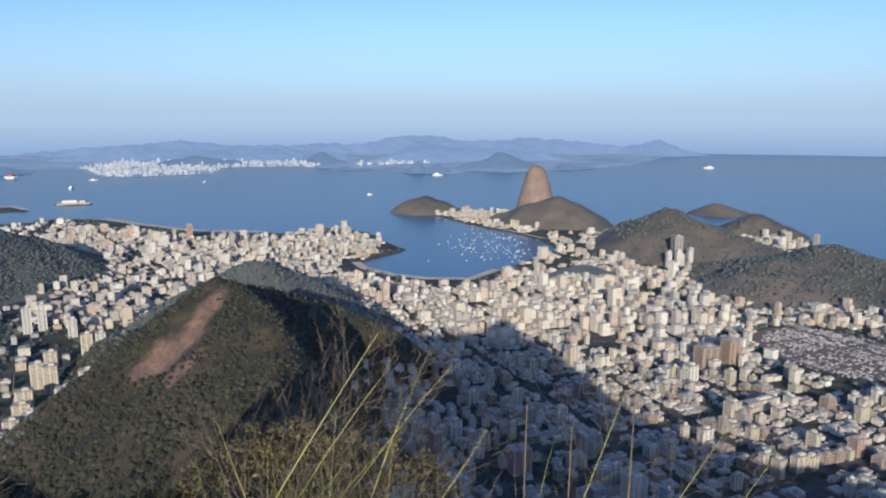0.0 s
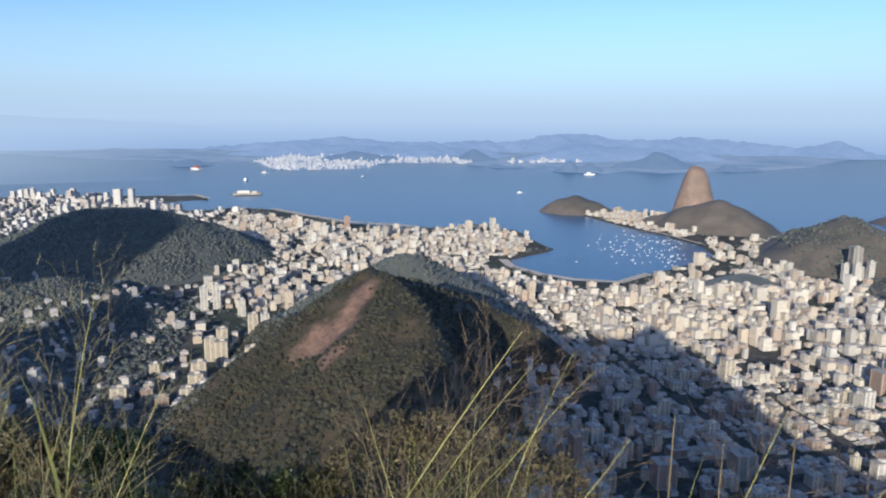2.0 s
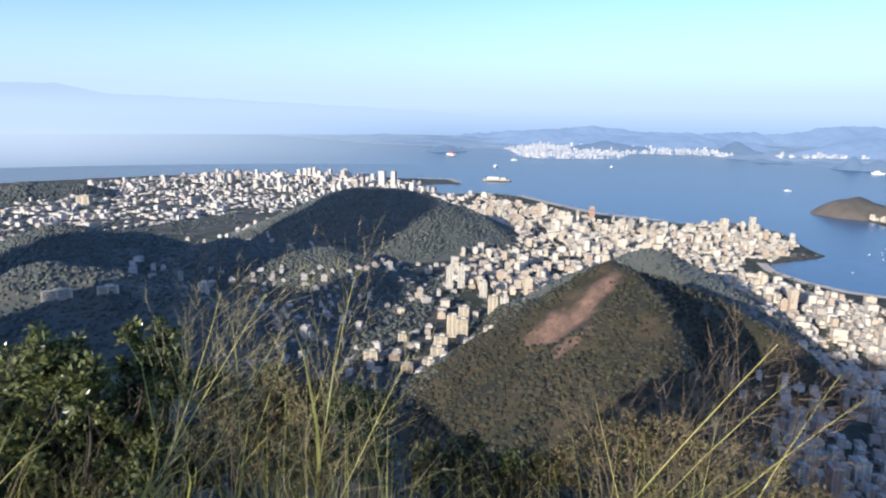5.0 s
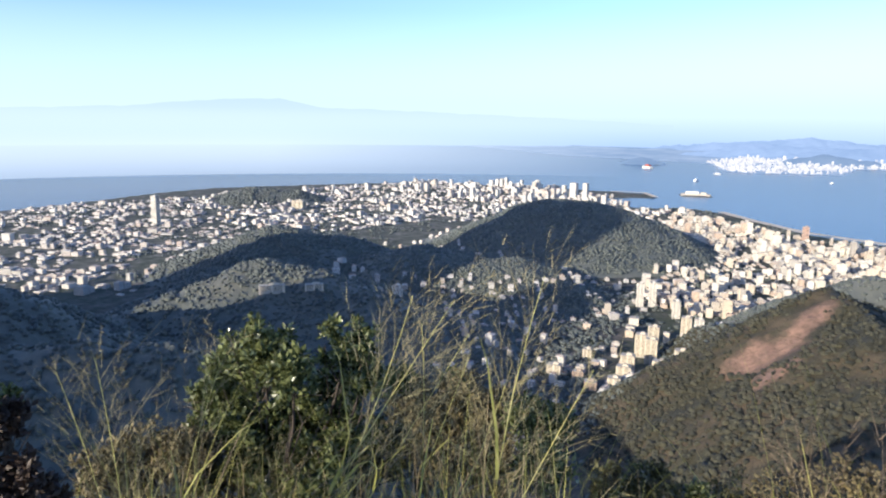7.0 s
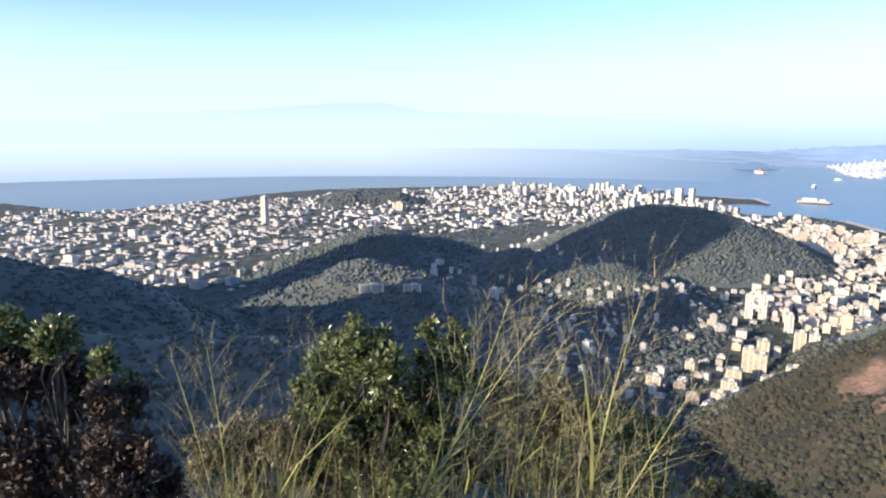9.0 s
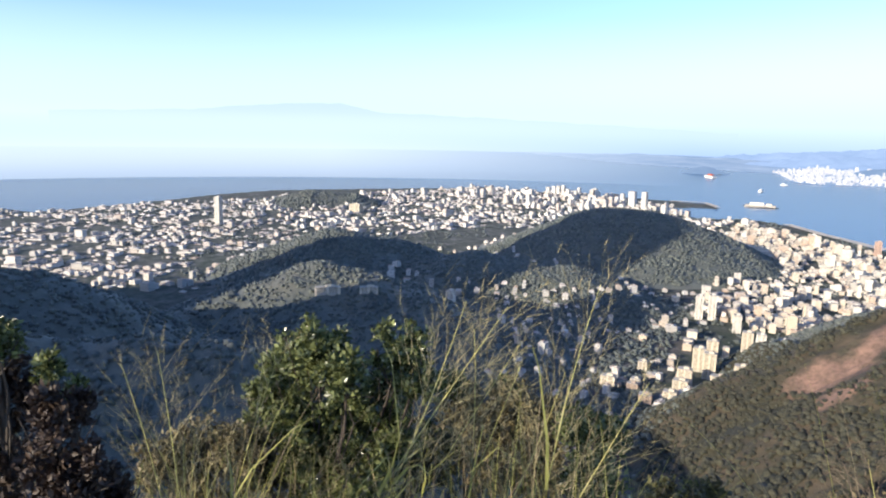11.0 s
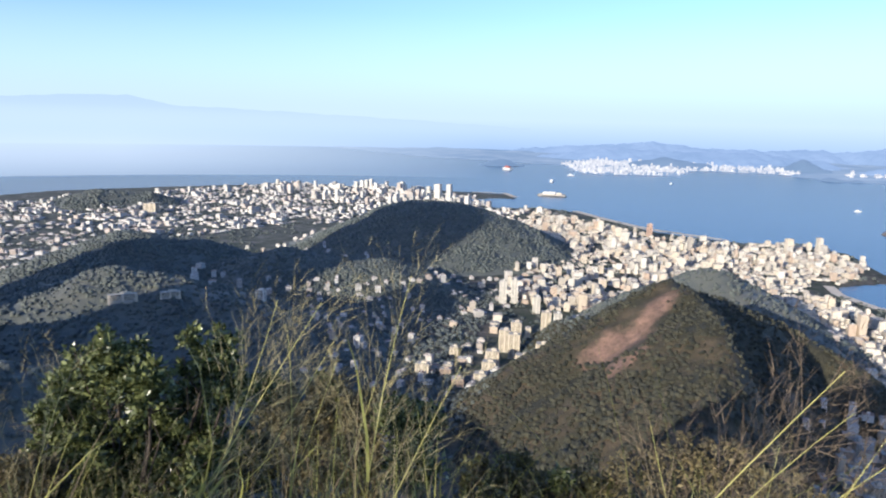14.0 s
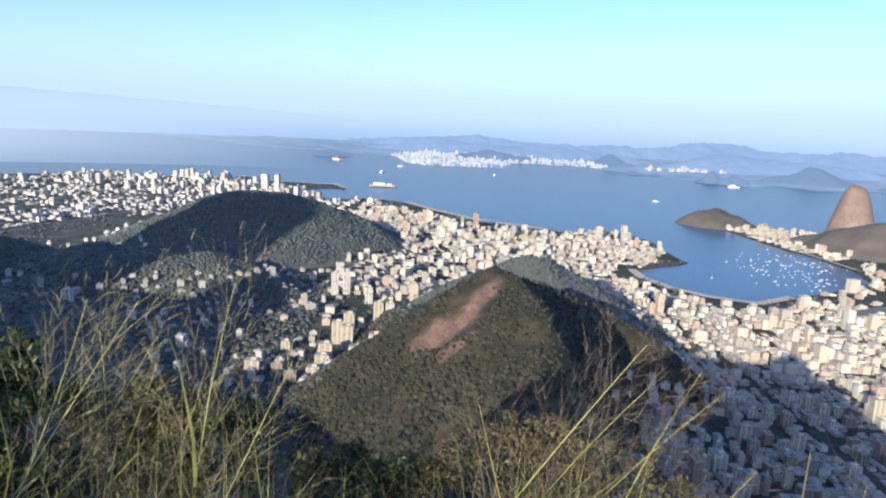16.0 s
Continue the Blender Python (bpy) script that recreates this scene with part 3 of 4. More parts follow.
def settle(pl, slope):
    zz, dd = land_z(pl[:, 0], pl[:, 1])
    bb, _ = base_height(pl[:, 0], pl[:, 1])
    fd = inside_distance(pl[:, 0], pl[:, 1], FAR_SHORE)
    zz = np.where(fd > 0, 4, zz)
    shore = np.where((pl[:, 0] < -100) & (pl[:, 1] > 1000) & (pl[:, 0] > -800), np.where(pl[:, 0] < -240, 62, 24), 6)
    shore = np.where((pl[:, 0] > -130) & (pl[:, 0] < 60) & (pl[:, 1] > 740) & (pl[:, 1] < 900), 42, shore)
    good = ((dd > shore) & (zz < bb + slope)) | (fd > 10)
    field = ((pl[:, 0] - 300) / 60) ** 2 + ((pl[:, 1] - 505) / 75) ** 2 < 1
    valley = (pl[:, 1] < 860) & (slope < 10) & (pl[:, 0] > -700) & (
        pl[:, 0] < np.interp(pl[:, 1], [330, 430, 520, 700, 860], [-262, -285, -330, -420, -490]))
    good &= ~field & ~(valley & (rng.random(len(pl)) < 0.9))
    return pl[good], zz[good]


def as_boxes(pl, zz):
    return np.concatenate([pl[:, :2], zz[:, None] - 1.5, pl[:, 2:4], pl[:, 4:5] + 1.5, pl[:, 5:6]], 1)


LANDMARK_GROUND = [(290, 845, 24), (-397, 1080, 10), (-338, 559, 14), (-280, 495, 22), (-245, 490, 16), (-255, 426, 17), (-240, 405, 16),
                   (-245, 380, 15), (-240, 362, 10), (-278, 352, 10), (-285, 398, 10), (-276, 470, 12), (195, 474, 16), (190, 395, 15), (75, 335, 10)]
for cx, cy, r in LANDMARK_GROUND:
    plots = plots[np.hypot(plots[:, 0] - cx, plots[:, 1] - cy) > r]
plots, plot_z = settle(plots, 5)
villas, villa_z = settle(villas, 19)
far = np.hypot(plots[:, 0], plots[:, 1])

# the quarter nearest the lookout: houses of their own
own = (far < 640) & (plots[:, 1] > 250) & (plots[:, 0] > -340) & (plots[:, 4] > 4.0)
own_rows = np.flatnonzero(own)
own_rows = own_rows[np.argsort(far[own_rows])][:280]
joined = np.ones(len(plots), bool)
joined[own_rows] = False


def with_tops(pl, zz, material, name, label):
    """Bodies with a recessed upper box, a rim and a roof tank each, in one mesh."""
    body = as_boxes(pl, zz)
    top = body.copy()
    top[:, 2] = zz + pl[:, 4]
    shift = rng.uniform(-0.15, 0.15, (len(pl), 2))
    top[:, 0] += shift[:, 0] * pl[:, 2]
    top[:, 1] += shift[:, 1] * pl[:, 3]
    top[:, 3] *= rng.uniform(0.2, 0.45, len(pl))
    top[:, 4] *= rng.uniform(0.2, 0.5, len(pl))
    top[:, 5] = rng.uniform(0.4, 1.1, len(pl))
    wing = body[rng.random(len(pl)) < 0.35].copy()
    end = rng.choice([-0.5, 0.5], len(wing)) * wing[:, 3]
    wing[:, 0] += np.cos(wing[:, 6]) * end
    wing[:, 1] += np.sin(wing[:, 6]) * end
    wing[:, 3:5] *= 0.7
    wing[:, 5] *= rng.uniform(0.3, 0.75, len(wing))
    return tagged(soup_object(name, np.concatenate([body, top, wing]), material), label, "buildings", kind="stuff")


across = plots[:, 1] > 2000
north = (plots[:, 0] < -690) & ~across
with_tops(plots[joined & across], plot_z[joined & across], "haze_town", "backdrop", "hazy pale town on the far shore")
with_tops(plots[joined & ~north & ~across], plot_z[joined & ~north & ~across], "facade", "city_blocks", "dense cream apartment blocks of the city")
with_tops(plots[joined & north], plot_z[joined & north], "facade_low", "city_blocks", "low mixed blocks of the wide northern city")
with_tops(villas, villa_z, "facade_low", "hillside_houses", "small pale houses with red roofs on the slopes")


def apartment(w, d, floors, wall, step=0.85):
    """An apartment block: glazed core, a wall band and sill at every floor, corner piers, roof slab, lift house and tank."""
    root = new("apartment_building")
    h = floors * step
    part_of("glazing", mesh_of("glazing", *box_soup([(0, 0, -2, w * 0.97, d * 0.97, h + 2, 0)]), "glazing"), root, "dark window glass in rows")
    band = mesh_of("wall_band", *box_soup([(0, 0, 0, w, d, step * 0.55, 0), (0, 0, step * 0.5, w * 1.02, d * 1.02, step * 0.06, 0)]), wall)
    for k in range(floors):
        o = part_of("wall_band", band, root)
        o.location.z = k * step
    pier = mesh_of("pier", *box_soup([(0, 0, -2, w * 0.09, d * 0.09, h + 2.3, 0)]), wall)
    n_w = 2
    for i in range(n_w + 1):
        for side in (-1, 1):
            o = part_of("pier", pier, root)
            o.location = ((i / n_w - 0.5) * w * 0.94, side * d * 0.48, 0)
    part_of("base", mesh_of("base", *box_soup([(0, 0, -4, w * 1.04, d * 1.04, 4.6, 0)]), "concrete"), root)
    part_of("roof", mesh_of("roof", *box_soup([(0, 0, h, w * 1.03, d * 1.03, 0.3, 0)]), "concrete"), root, "flat grey roof slab")
    lift = part_of("lift_house", mesh_of("lift_house", *box_soup([(w * 0.1, 0, h + 0.3, w * 0.4, d * 0.45, 1.1, 0)]), wall), root)
    part_of("water_tank", mesh_of("water_tank", *box_soup([(w * 0.1, 0, h + 1.4, w * 0.2, d * 0.25, 0.5, 0)]), "concrete"), lift)
    return root


models = []
LABELS = {"cream": "cream apartment block with rows of windows", "white_paint": "white apartment block with rows of windows",
          "pink_paint": "pinkish apartment block with rows of windows", "concrete": "grey concrete apartment block with window rows",
          "brown_paint": "brown office block with rows of windows"}
for w, d, floors, wall in [(6, 5, 8, "cream"), (5, 6.5, 12, "white_paint"), (7, 5, 10, "cream"), (5, 5, 14, "pink_paint"), (8, 5, 7, "white_paint"),
                           (6, 6, 9, "concrete"), (5.5, 5, 16, "cream"), (9, 5.5, 6, "brown_paint")]:
    ob = tagged(apartment(w, d, floors, wall), LABELS[wall], "building", "apartment blocks of the nearest quarter")
    models.append((ob, w, d, floors * 0.85, 0))
used = set()
for i in own_rows:
    x, y, w, d, h, turn = plots[i]
    k = int(np.argmin([abs(m[3] - h) + rng.uniform(0, 4) for m in models]))
    ob, mw, md, mh, _ = models[k]
    m = Matrix.Translation((x, y, plot_z[i])) @ Matrix.Rotation(turn, 4, "Z") @ Matrix.Diagonal((w / mw, d / md, h / mh, 1))
    if k in used:
        repeat(ob, m)
    else:
        ob.matrix_basis = m
        used.add(k)
for k, (ob, *_rest) in enumerate(models):
    if k not in used:
        ob.location = (40 + 12 * k, 300, 6)


# landmark towers: x, y, width, depth, height, wall
def tower(x, y, w, d, h, wall, label, turn=20):
    z0 = float(land_z([x], [y])[0][0])
    ob = tagged(apartment(w, d, max(3, round(h / 0.85)), wall), label, "building")
    ob.matrix_basis = Matrix.Translation((x, y, z0)) @ Matrix.Rotation(radians(turn), 4, "Z")
    return ob


tower(290, 852, 10, 10, 34, "concrete", "tall pale office tower beside lower blocks", 10)
for dx, dy, h in [(-14, -14, 20), (-5, -22, 23), (8, -24, 18), (14, -8, 22), (4, -12, 16)]:
    tower(290 + dx, 852 + dy, 5.5, 5.5, h, "white_paint", "slim white apartment tower in a tight group", 10)
tower(-397, 1080, 9, 8, 20, "pink_paint", "pink-brown tower block above the shore quarter")
for x, y, h in [(-343, 556, 22), (-335, 564, 23), (-300, 545, 15), (-255, 500, 15), (-243, 489, 9), (-232, 489, 10)]:
    tower(x, y, 6.5, 6.5, h, "white_paint", "tall white apartment tower on the valley floor", 30)
for x, y, w, h in [(-262, 430, 8, 17), (-249, 422, 8, 18), (-240, 452, 7, 12), (-232, 408, 12, 9), (-250, 395, 9, 12), (-243, 380, 9, 9),
                   (-240, 365, 8, 6), (-222, 415, 9, 8), (-278, 352, 9, 8), (-285, 398, 6, 7), (-276, 470, 8, 12)]:
    tower(x, y, w, 6, h, "cream", "sunlit cream apartment block at the hill foot", 25)
tower(-447, 237, 18, 5, 4.3, "cream", "long pale block on the wooded ridge", 62)
tower(-430, 262, 13, 5, 3.5, "cream", "long pale block on the wooded ridge", 58)
tower(-425, 335, 6, 6, 9, "white_paint", "white block alone on the shaded slope", 30)
tower(-1130, 400, 9, 9, 48, "white_paint", "slender white tower over the low quarter", 30)
tower(-1180, 690, 22, 16, 16, "cream", "broad white block in the north quarter", 30)
tower(185, 470, 14, 9, 15, "brown_paint", "broad brown slab block among low houses", 24)
tower(205, 478, 9, 9, 18, "brown_paint", "broad brown slab block among low houses", 24)
tower(190, 395, 24, 6, 6, "cream", "long cream slab block among low houses", 24)
tower(75, 335, 10, 8, 12, "concrete", "grey block in the mountain's shade", 24)


# ---- sand, roads, boats ----
def strip(name, line, width, z0, material, label):
    """A flat band along a line of the plan, a little above the ground."""
    pts = [Vector(p) for p in line]
    verts, faces = [], []
    for i, q in enumerate(pts):
        along = (pts[min(i + 1, len(pts) - 1)] - pts[max(i - 1, 0)]).normalized()
        side = Vector((-along.y, along.x)) * width / 2
        for e in (q + side, q - side):
            verts.append((e.x, e.y, z0))
    for i in range(len(pts) - 1):
        faces.append((2 * i, 2 * i + 1, 2 * i + 3, 2 * i + 2))
    me = mesh_of(name, verts, faces, material)
    return tagged(new(name, me), label, "ground", kind="structure")


strip("beach", [(-112, 880), (-96, 838), (-58, 800), (-18, 781), (32, 779), (66, 832)], 12, 2.7, "sand", "pale sand of the curved bay beach")
strip("beach", [(-300, 1140), (-430, 1164), (-540, 1232), (-640, 1306)], 17, 2.9, "sand", "pale sand of the long shore beach")
strip("beach", [(70, 1214), (112, 1160), (157, 1072)], 6, 2.6, "sand", "pale quay under the granite hill")
# graveyard: rows of small stones on dry ground
A, D = np.meshgrid(np.linspace(0, 6.2832, 40), np.linspace(0.0, 1, 8))
cx, cy = 297 + 52 * D * np.cos(A) - 8 * D * np.sin(A), 505 + 66 * D * np.sin(A)
tagged(sheet("pavement", cx, cy, base_height(cx, cy)[0] + 0.5, "dry_ground"), "dry pinkish open ground of the graveyard", "ground", kind="structure")
tombs = quarter(240, 350, 440, 575, 24, 2.6, 9, (0.8, 1.7), 0.5, 0.7)
tombs = tombs[((tombs[:, 0] - 297) / 49) ** 2 + ((tombs[:, 1] - 505) / 63) ** 2 < 1]
tagged(soup_object("gravestones", as_boxes(tombs, base_height(tombs[:, 0], tombs[:, 1])[0] + 0.5), "facade_low"), "rows of small pale gravestones", "graves", kind="stuff")
strip("road", [(240, 640), (288, 600), (318, 545), (345, 500), (380, 430)], 9, 6.0, "concrete", "pale road along the hill foot")
strip("road", [(-870, 1448), (-940, 1512), (-1010, 1470)], 16, 3.6, "sand", "pale runway on the made ground by the bay")


def boat(length, mast=True):
    """A moored boat: pointed hull with a cabin and a mast."""
    root = new("boat")
    half, wide = length / 2, length * 0.16
    v = [(-half, -wide, 0), (half * 0.4, -wide, 0), (half, 0, 0), (half * 0.4, wide, 0), (-half, wide, 0)]
    verts = [(x * 0.9, y * 0.7, -0.2) for x, y, _ in v] + [(x, y, length * 0.13) for x, y, _ in v]
    faces = [[5, 6, 7, 8, 9]] + [[i, (i + 1) % 5, (i + 1) % 5 + 5, i + 5] for i in range(5)]
    part_of("hull", mesh_of("hull", verts, faces, "boat_white"), root)
    part_of("cabin", mesh_of("cabin", *box_soup([(-half * 0.2, 0, length * 0.13, length * 0.35, wide * 1.2, length * 0.12, 0)]), "boat_white"), root)
    if mast:
        part_of("mast", mesh_of("mast", *box_soup([(half * 0.2, 0, length * 0.1, length * 0.03, length * 0.03, length * 0.8, 0)]), "concrete"), root)
    return root


first = tagged(boat(3.2), "small white boat moored in the bay", "boat", "boats moored in the bay")
made = 0
while made < 130:
    x, y = rng.normal(75, 38), rng.normal(1010, 75)
    if inside_distance(np.array([x]), np.array([y]), MAINLAND)[0] > -8:
        continue
    m = pose(x, y, 0, 0, 0, rng.normal(40, 14)) @ Matrix.Diagonal((*(rng.uniform(0.6, 1.3),) * 3, 1))
    if made:
        repeat(first, m)
    else:
        first.matrix_basis = m
    made += 1


def ship(x, y, length, turn, hull="ship_red"):
    root = tagged(boat(length, False), "cargo ship lying at anchor in the bay", "ship")
    root.name = "ship"
    root.children[0].data.materials[0] = MAT[hull]
    root.matrix_basis = pose(x, y, 0, 0, 0, turn)


ship(-1480, 2390, 60, 160)
ship(-1060, 1990, 30, 100, "boat_white")
ship(-190, 1810, 16, 20, "boat_white")
ship(-20, 2540, 40, 10, "boat_white")
ship(1130, 2980, 40, 170, "boat_white")
ship(-1150, 2300, 26, 40, "boat_white")
ship(-760, 2230, 20, 90, "boat_white")

# the small fort on its island
fort = tagged(new("fort"), "low pale fort filling a small island", "fort")
part_of("rampart", mesh_of("rampart", *box_soup([(0, 0, -2, 66, 26, 6, 0)]), "concrete"), fort)
part_of("barracks", mesh_of("barracks", *box_soup([(-8, 2, 4, 30, 9, 5, 0)]), "white_paint"), fort)
part_of("barracks", mesh_of("barracks", *box_soup([(18, -3, 4, 12, 8, 4, 0)]), "cream"), fort)
fort.matrix_basis = pose(-838, 1575, 1, 0, 0, 25)

# ---- woods: crowns on the hills and trees between the houses ----
ICO_V = np.array([(0, 0, 1)] + [(0.894 * math.cos(k * 1.2566), 0.894 * math.sin(k * 1.2566), 0.447) for k in range(5)]
                 + [(0.894 * math.cos(k * 1.2566 + 0.628), 0.894 * math.sin(k * 1.2566 + 0.628), -0.447) for k in range(5)])
ICO_F = [(0, 1 + k, 1 + (k + 1) % 5) for k in range(5)] + [(1 + k, 6 + k, 1 + (k + 1) % 5) for k in range(5)] + \
        [(1 + (k + 1) % 5, 6 + k, 6 + (k + 1) % 5) for k in range(5)]


def crowns(name, x, y, z, size, material, label):
    """Uneven leafy crowns, in one mesh."""
    k = len(x)
    v = ICO_V[None] * size[:, None, None] * rng.uniform(0.6, 1.25, (k, 11, 1)) * np.array([1, 1, 0.85])
    v += np.stack([x, y, z], -1)[:, None, :]
    f = np.arange(k)[:, None, None] * 11 + np.array(ICO_F)[None]
    return tagged(new(name, mesh_of(name, v.reshape(-1, 3), f.reshape(-1, 3), material, True)), label, "trees", kind="stuff")


def wood(name, x0, x1, y0, y1, count, size, material, label, clear=None):
    x, y = rng.uniform(x0, x1, count), rng.uniform(y0, y1, count)
    z, d = land_z(x, y)
    b, _ = base_height(x, y)
    ok = (z > b + 3) & (d > 3)
    if clear is not None:
        ok &= ~clear(x, y)
    s = rng.uniform(*size, count) * (1 + 0.4 * lumps(x, y, 14, 2))
    return crowns(name, x[ok], y[ok], z[ok] + s[ok] * 0.25, s[ok], material, label)


def scar(x, y):
    ragged = 4.5 * lumps(x, y, 4, 1) + 3.5 * lumps(x, y, 1.6, 5)
    west, foot = 0.81 * (x + 120) - 0.58 * (y - 372), y - 318 + 0.25 * (x + 135)
    wedge = np.minimum.reduce([west + 8, -(x + 114), foot]) + ragged > 2.0
    return wedge | (rng.random(x.size) < 0.5 * (lumps(x, y, 12, 6) > 0.35))


wood("wood", -260, 20, 150, 520, 24000, (0.55, 1.9), "canopy", "dense low forest over the near hill", scar)
wood("wood", -700, -200, -20, 560, 25000, (1.0, 2.1), "canopy_hazed", "dense forest over the ridges")
wood("wood", -700, -300, 560, 900, 14000, (1.1, 2.4), "canopy_hazed", "dense forest over the round hill")
wood("wood", -260, 20, 470, 660, 3600, (1.0, 2.2), "canopy_hazed", "trees over the hill behind")
wood("wood", -900, -640, 230, 560, 6000, (1.3, 2.6), "canopy_hazed", "trees over the low hill")
wood("wood", -1440, -1240, 580, 860, 2200, (1.8, 3.4), "canopy_hazed", "trees over the hill in the north quarter")
wood("wood", 240, 560, 480, 1160, 9000, (1.0, 2.4), "canopy_hazed", "scrub over the rocky hills")
x, y = rng.uniform(-1500, 520, 26000), rng.uniform(230, 1380, 26000)
z, d = land_z(x, y)
b, _ = base_height(x, y)
ok = (d > 4) & (z < b + 3) & (lumps(x, y, 45, 8) > -0.1)
crowns("street_trees", x[ok], y[ok], z[ok] + 0.8, rng.uniform(1.2, 2.6, ok.sum()), "canopy_hazed", "dark street and garden trees between houses")
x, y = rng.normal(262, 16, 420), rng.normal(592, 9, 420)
crowns("park_trees", x, y, land_z(x, y)[0] + 0.8, rng.uniform(1.4, 2.8, 420), "canopy_hazed", "dark park trees beside the graveyard")
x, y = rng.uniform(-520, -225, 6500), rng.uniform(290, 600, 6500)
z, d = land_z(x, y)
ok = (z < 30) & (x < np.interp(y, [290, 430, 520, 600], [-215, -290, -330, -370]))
crowns("valley_trees", x[ok], y[ok], z[ok] + 0.6, rng.uniform(1.0, 2.2, ok.sum()), "canopy_hazed", "dense dark trees in the shaded valley")

# ---- the plants before the lookout ----
def ribbon(verts, faces, pts, width, side):
    """A narrow tapering ribbon along pts."""
    i0 = len(verts)
    for i, p in enumerate(pts):
        w = width * (1 - 0.85 * i / (len(pts) - 1))
        verts.append(p + side * w / 2), verts.append(p - side * w / 2)
    for i in range(len(pts) - 1):
        faces.append([i0 + 2 * i, i0 + 2 * i + 1, i0 + 2 * i + 3, i0 + 2 * i + 2])


def tube(verts, faces, pts, r0, r1, n=5):
    """A tapering round stem along pts."""
    i0 = len(verts)
    for i, p in enumerate(pts):
        q = pts[min(i + 1, len(pts) - 1)] - pts[max(i - 1, 0)]
        turn = q.to_track_quat("Z", "X")
        r = r0 + (r1 - r0) * i / (len(pts) - 1)
        for k in range(n):
            verts.append(p + turn @ Vector((r * math.cos(6.2832 * k / n), r * math.sin(6.2832 * k / n), 0)))
    for i in range(len(pts) - 1):
        for k in range(n):
            a, b = i0 + i * n + k, i0 + i * n + (k + 1) % n
            faces.append([a, b, b + n, a + n])


R = random.Random(11)


def rand_dir(up=0.0):
    v = Vector((R.gauss(0, 1), R.gauss(0, 1), R.gauss(0, 1) + up))
    return v.normalized()


def grass_stalk(bushy, leaves, plume, stem="stem", head="plume"):
    """A tall grass stalk, 1 m high along z: stem, blades from the lower half, a feathery head."""
    root = new("grass_stalk")
    bend = Vector((R.uniform(-0.05, 0.05), R.uniform(-0.05, 0.05), 0))
    spine = [Vector((0, 0, t)) + bend * 4 * t * (1 - t) for t in (0, 0.15, 0.3, 0.45, 0.6, 0.75, 0.9, 1.0)]
    v, f = [], []
    tube(v, f, spine, 0.0023, 0.0006, 5)
    part_of("stem", mesh_of("stem", [tuple(p) for p in v], f, stem, True), root)
    v, f = [], []
    for _ in range(leaves):
        t = R.uniform(0.05, 0.55)
        a = R.uniform(0, 6.28)
        out = Vector((math.cos(a), math.sin(a), 0))
        length = R.uniform(0.2, 0.42)
        p0 = Vector((0, 0, t)) + bend * 4 * t * (1 - t)
        pts = [p0 + out * (length * 0.5 * s ** 1.3) + Vector((0, 0, length * (0.95 * s - 0.5 * s * s * R.uniform(0.4, 1.4)))) for s in (0, 0.25, 0.5, 0.75, 1)]
        ribbon(v, f, pts, R.uniform(0.004, 0.009), out.cross(Vector((0, 0, 1))))
    if v:
        part_of("leaves", mesh_of("leaves", [tuple(p) for p in v], f, "blade"), root, "narrow arching green blades")
    v, f = [], []
    for i in range(bushy):
        t = 0.5 + 0.5 * (i / bushy) ** 0.9
        a = R.uniform(0, 6.28)
        length = plume * (1.2 - t) * R.uniform(0.6, 1.4)
        out = (Vector((math.cos(a), math.sin(a), R.uniform(1.3, 2.8)))).normalized()
        p0 = Vector((0, 0, t)) + bend * 4 * t * (1 - t)
        pts = [p0 + out * length * s + Vector((0, 0, -0.12 * length * s * s)) for s in (0, 0.35, 0.7, 1)]
        side = rand_dir()
        ribbon(v, f, pts, 0.0012, side)
        for s in range(R.randint(6, 9)):
            q = pts[0].lerp(pts[3], R.uniform(0.3, 0.98))
            e = q + (out + rand_dir() * 0.6).normalized() * length * R.uniform(0.1, 0.26)
            ribbon(v, f, [q, e], 0.0013, rand_dir())
    part_of("seed_head", mesh_of("seed_head", [tuple(p) for p in v], f, head), root, "feathery brown seed head")
    return tagged(root, "tall grass stalk with a feathery seed head", "grass", "tall grass before the lookout")


stalks = [grass_stalk(36, 4, 0.46), grass_stalk(32, 2, 0.54), grass_stalk(38, 5, 0.42), grass_stalk(30, 3, 0.4), grass_stalk(36, 4, 0.56),
          grass_stalk(36, 1, 0.52, "dry_blade", "dry_plume"), grass_stalk(34, 1, 0.6, "dry_blade", "dry_plume"),
          grass_stalk(38, 2, 0.5, "stem", "dry_plume"), grass_stalk(32, 1, 0.46, "stem", "dry_plume")]
fresh = set(range(len(stalks)))


def plant(k, base, tip, spin):
    along = tip - base
    m = Matrix.Translation(base) @ (along.to_track_quat("Z", "Y").to_matrix() @ Matrix.Rotation(spin, 3, "Z")).to_4x4() @ Matrix.Diagonal((along.length,) * 3 + (1,))
    if k in fresh:
        fresh.discard(k)
        stalks[k].matrix_basis = m
    else:
        repeat(stalks[k], m)


def soil(x, y):
    return float(mountain_z(np.array([x]), np.array([y]))[0])


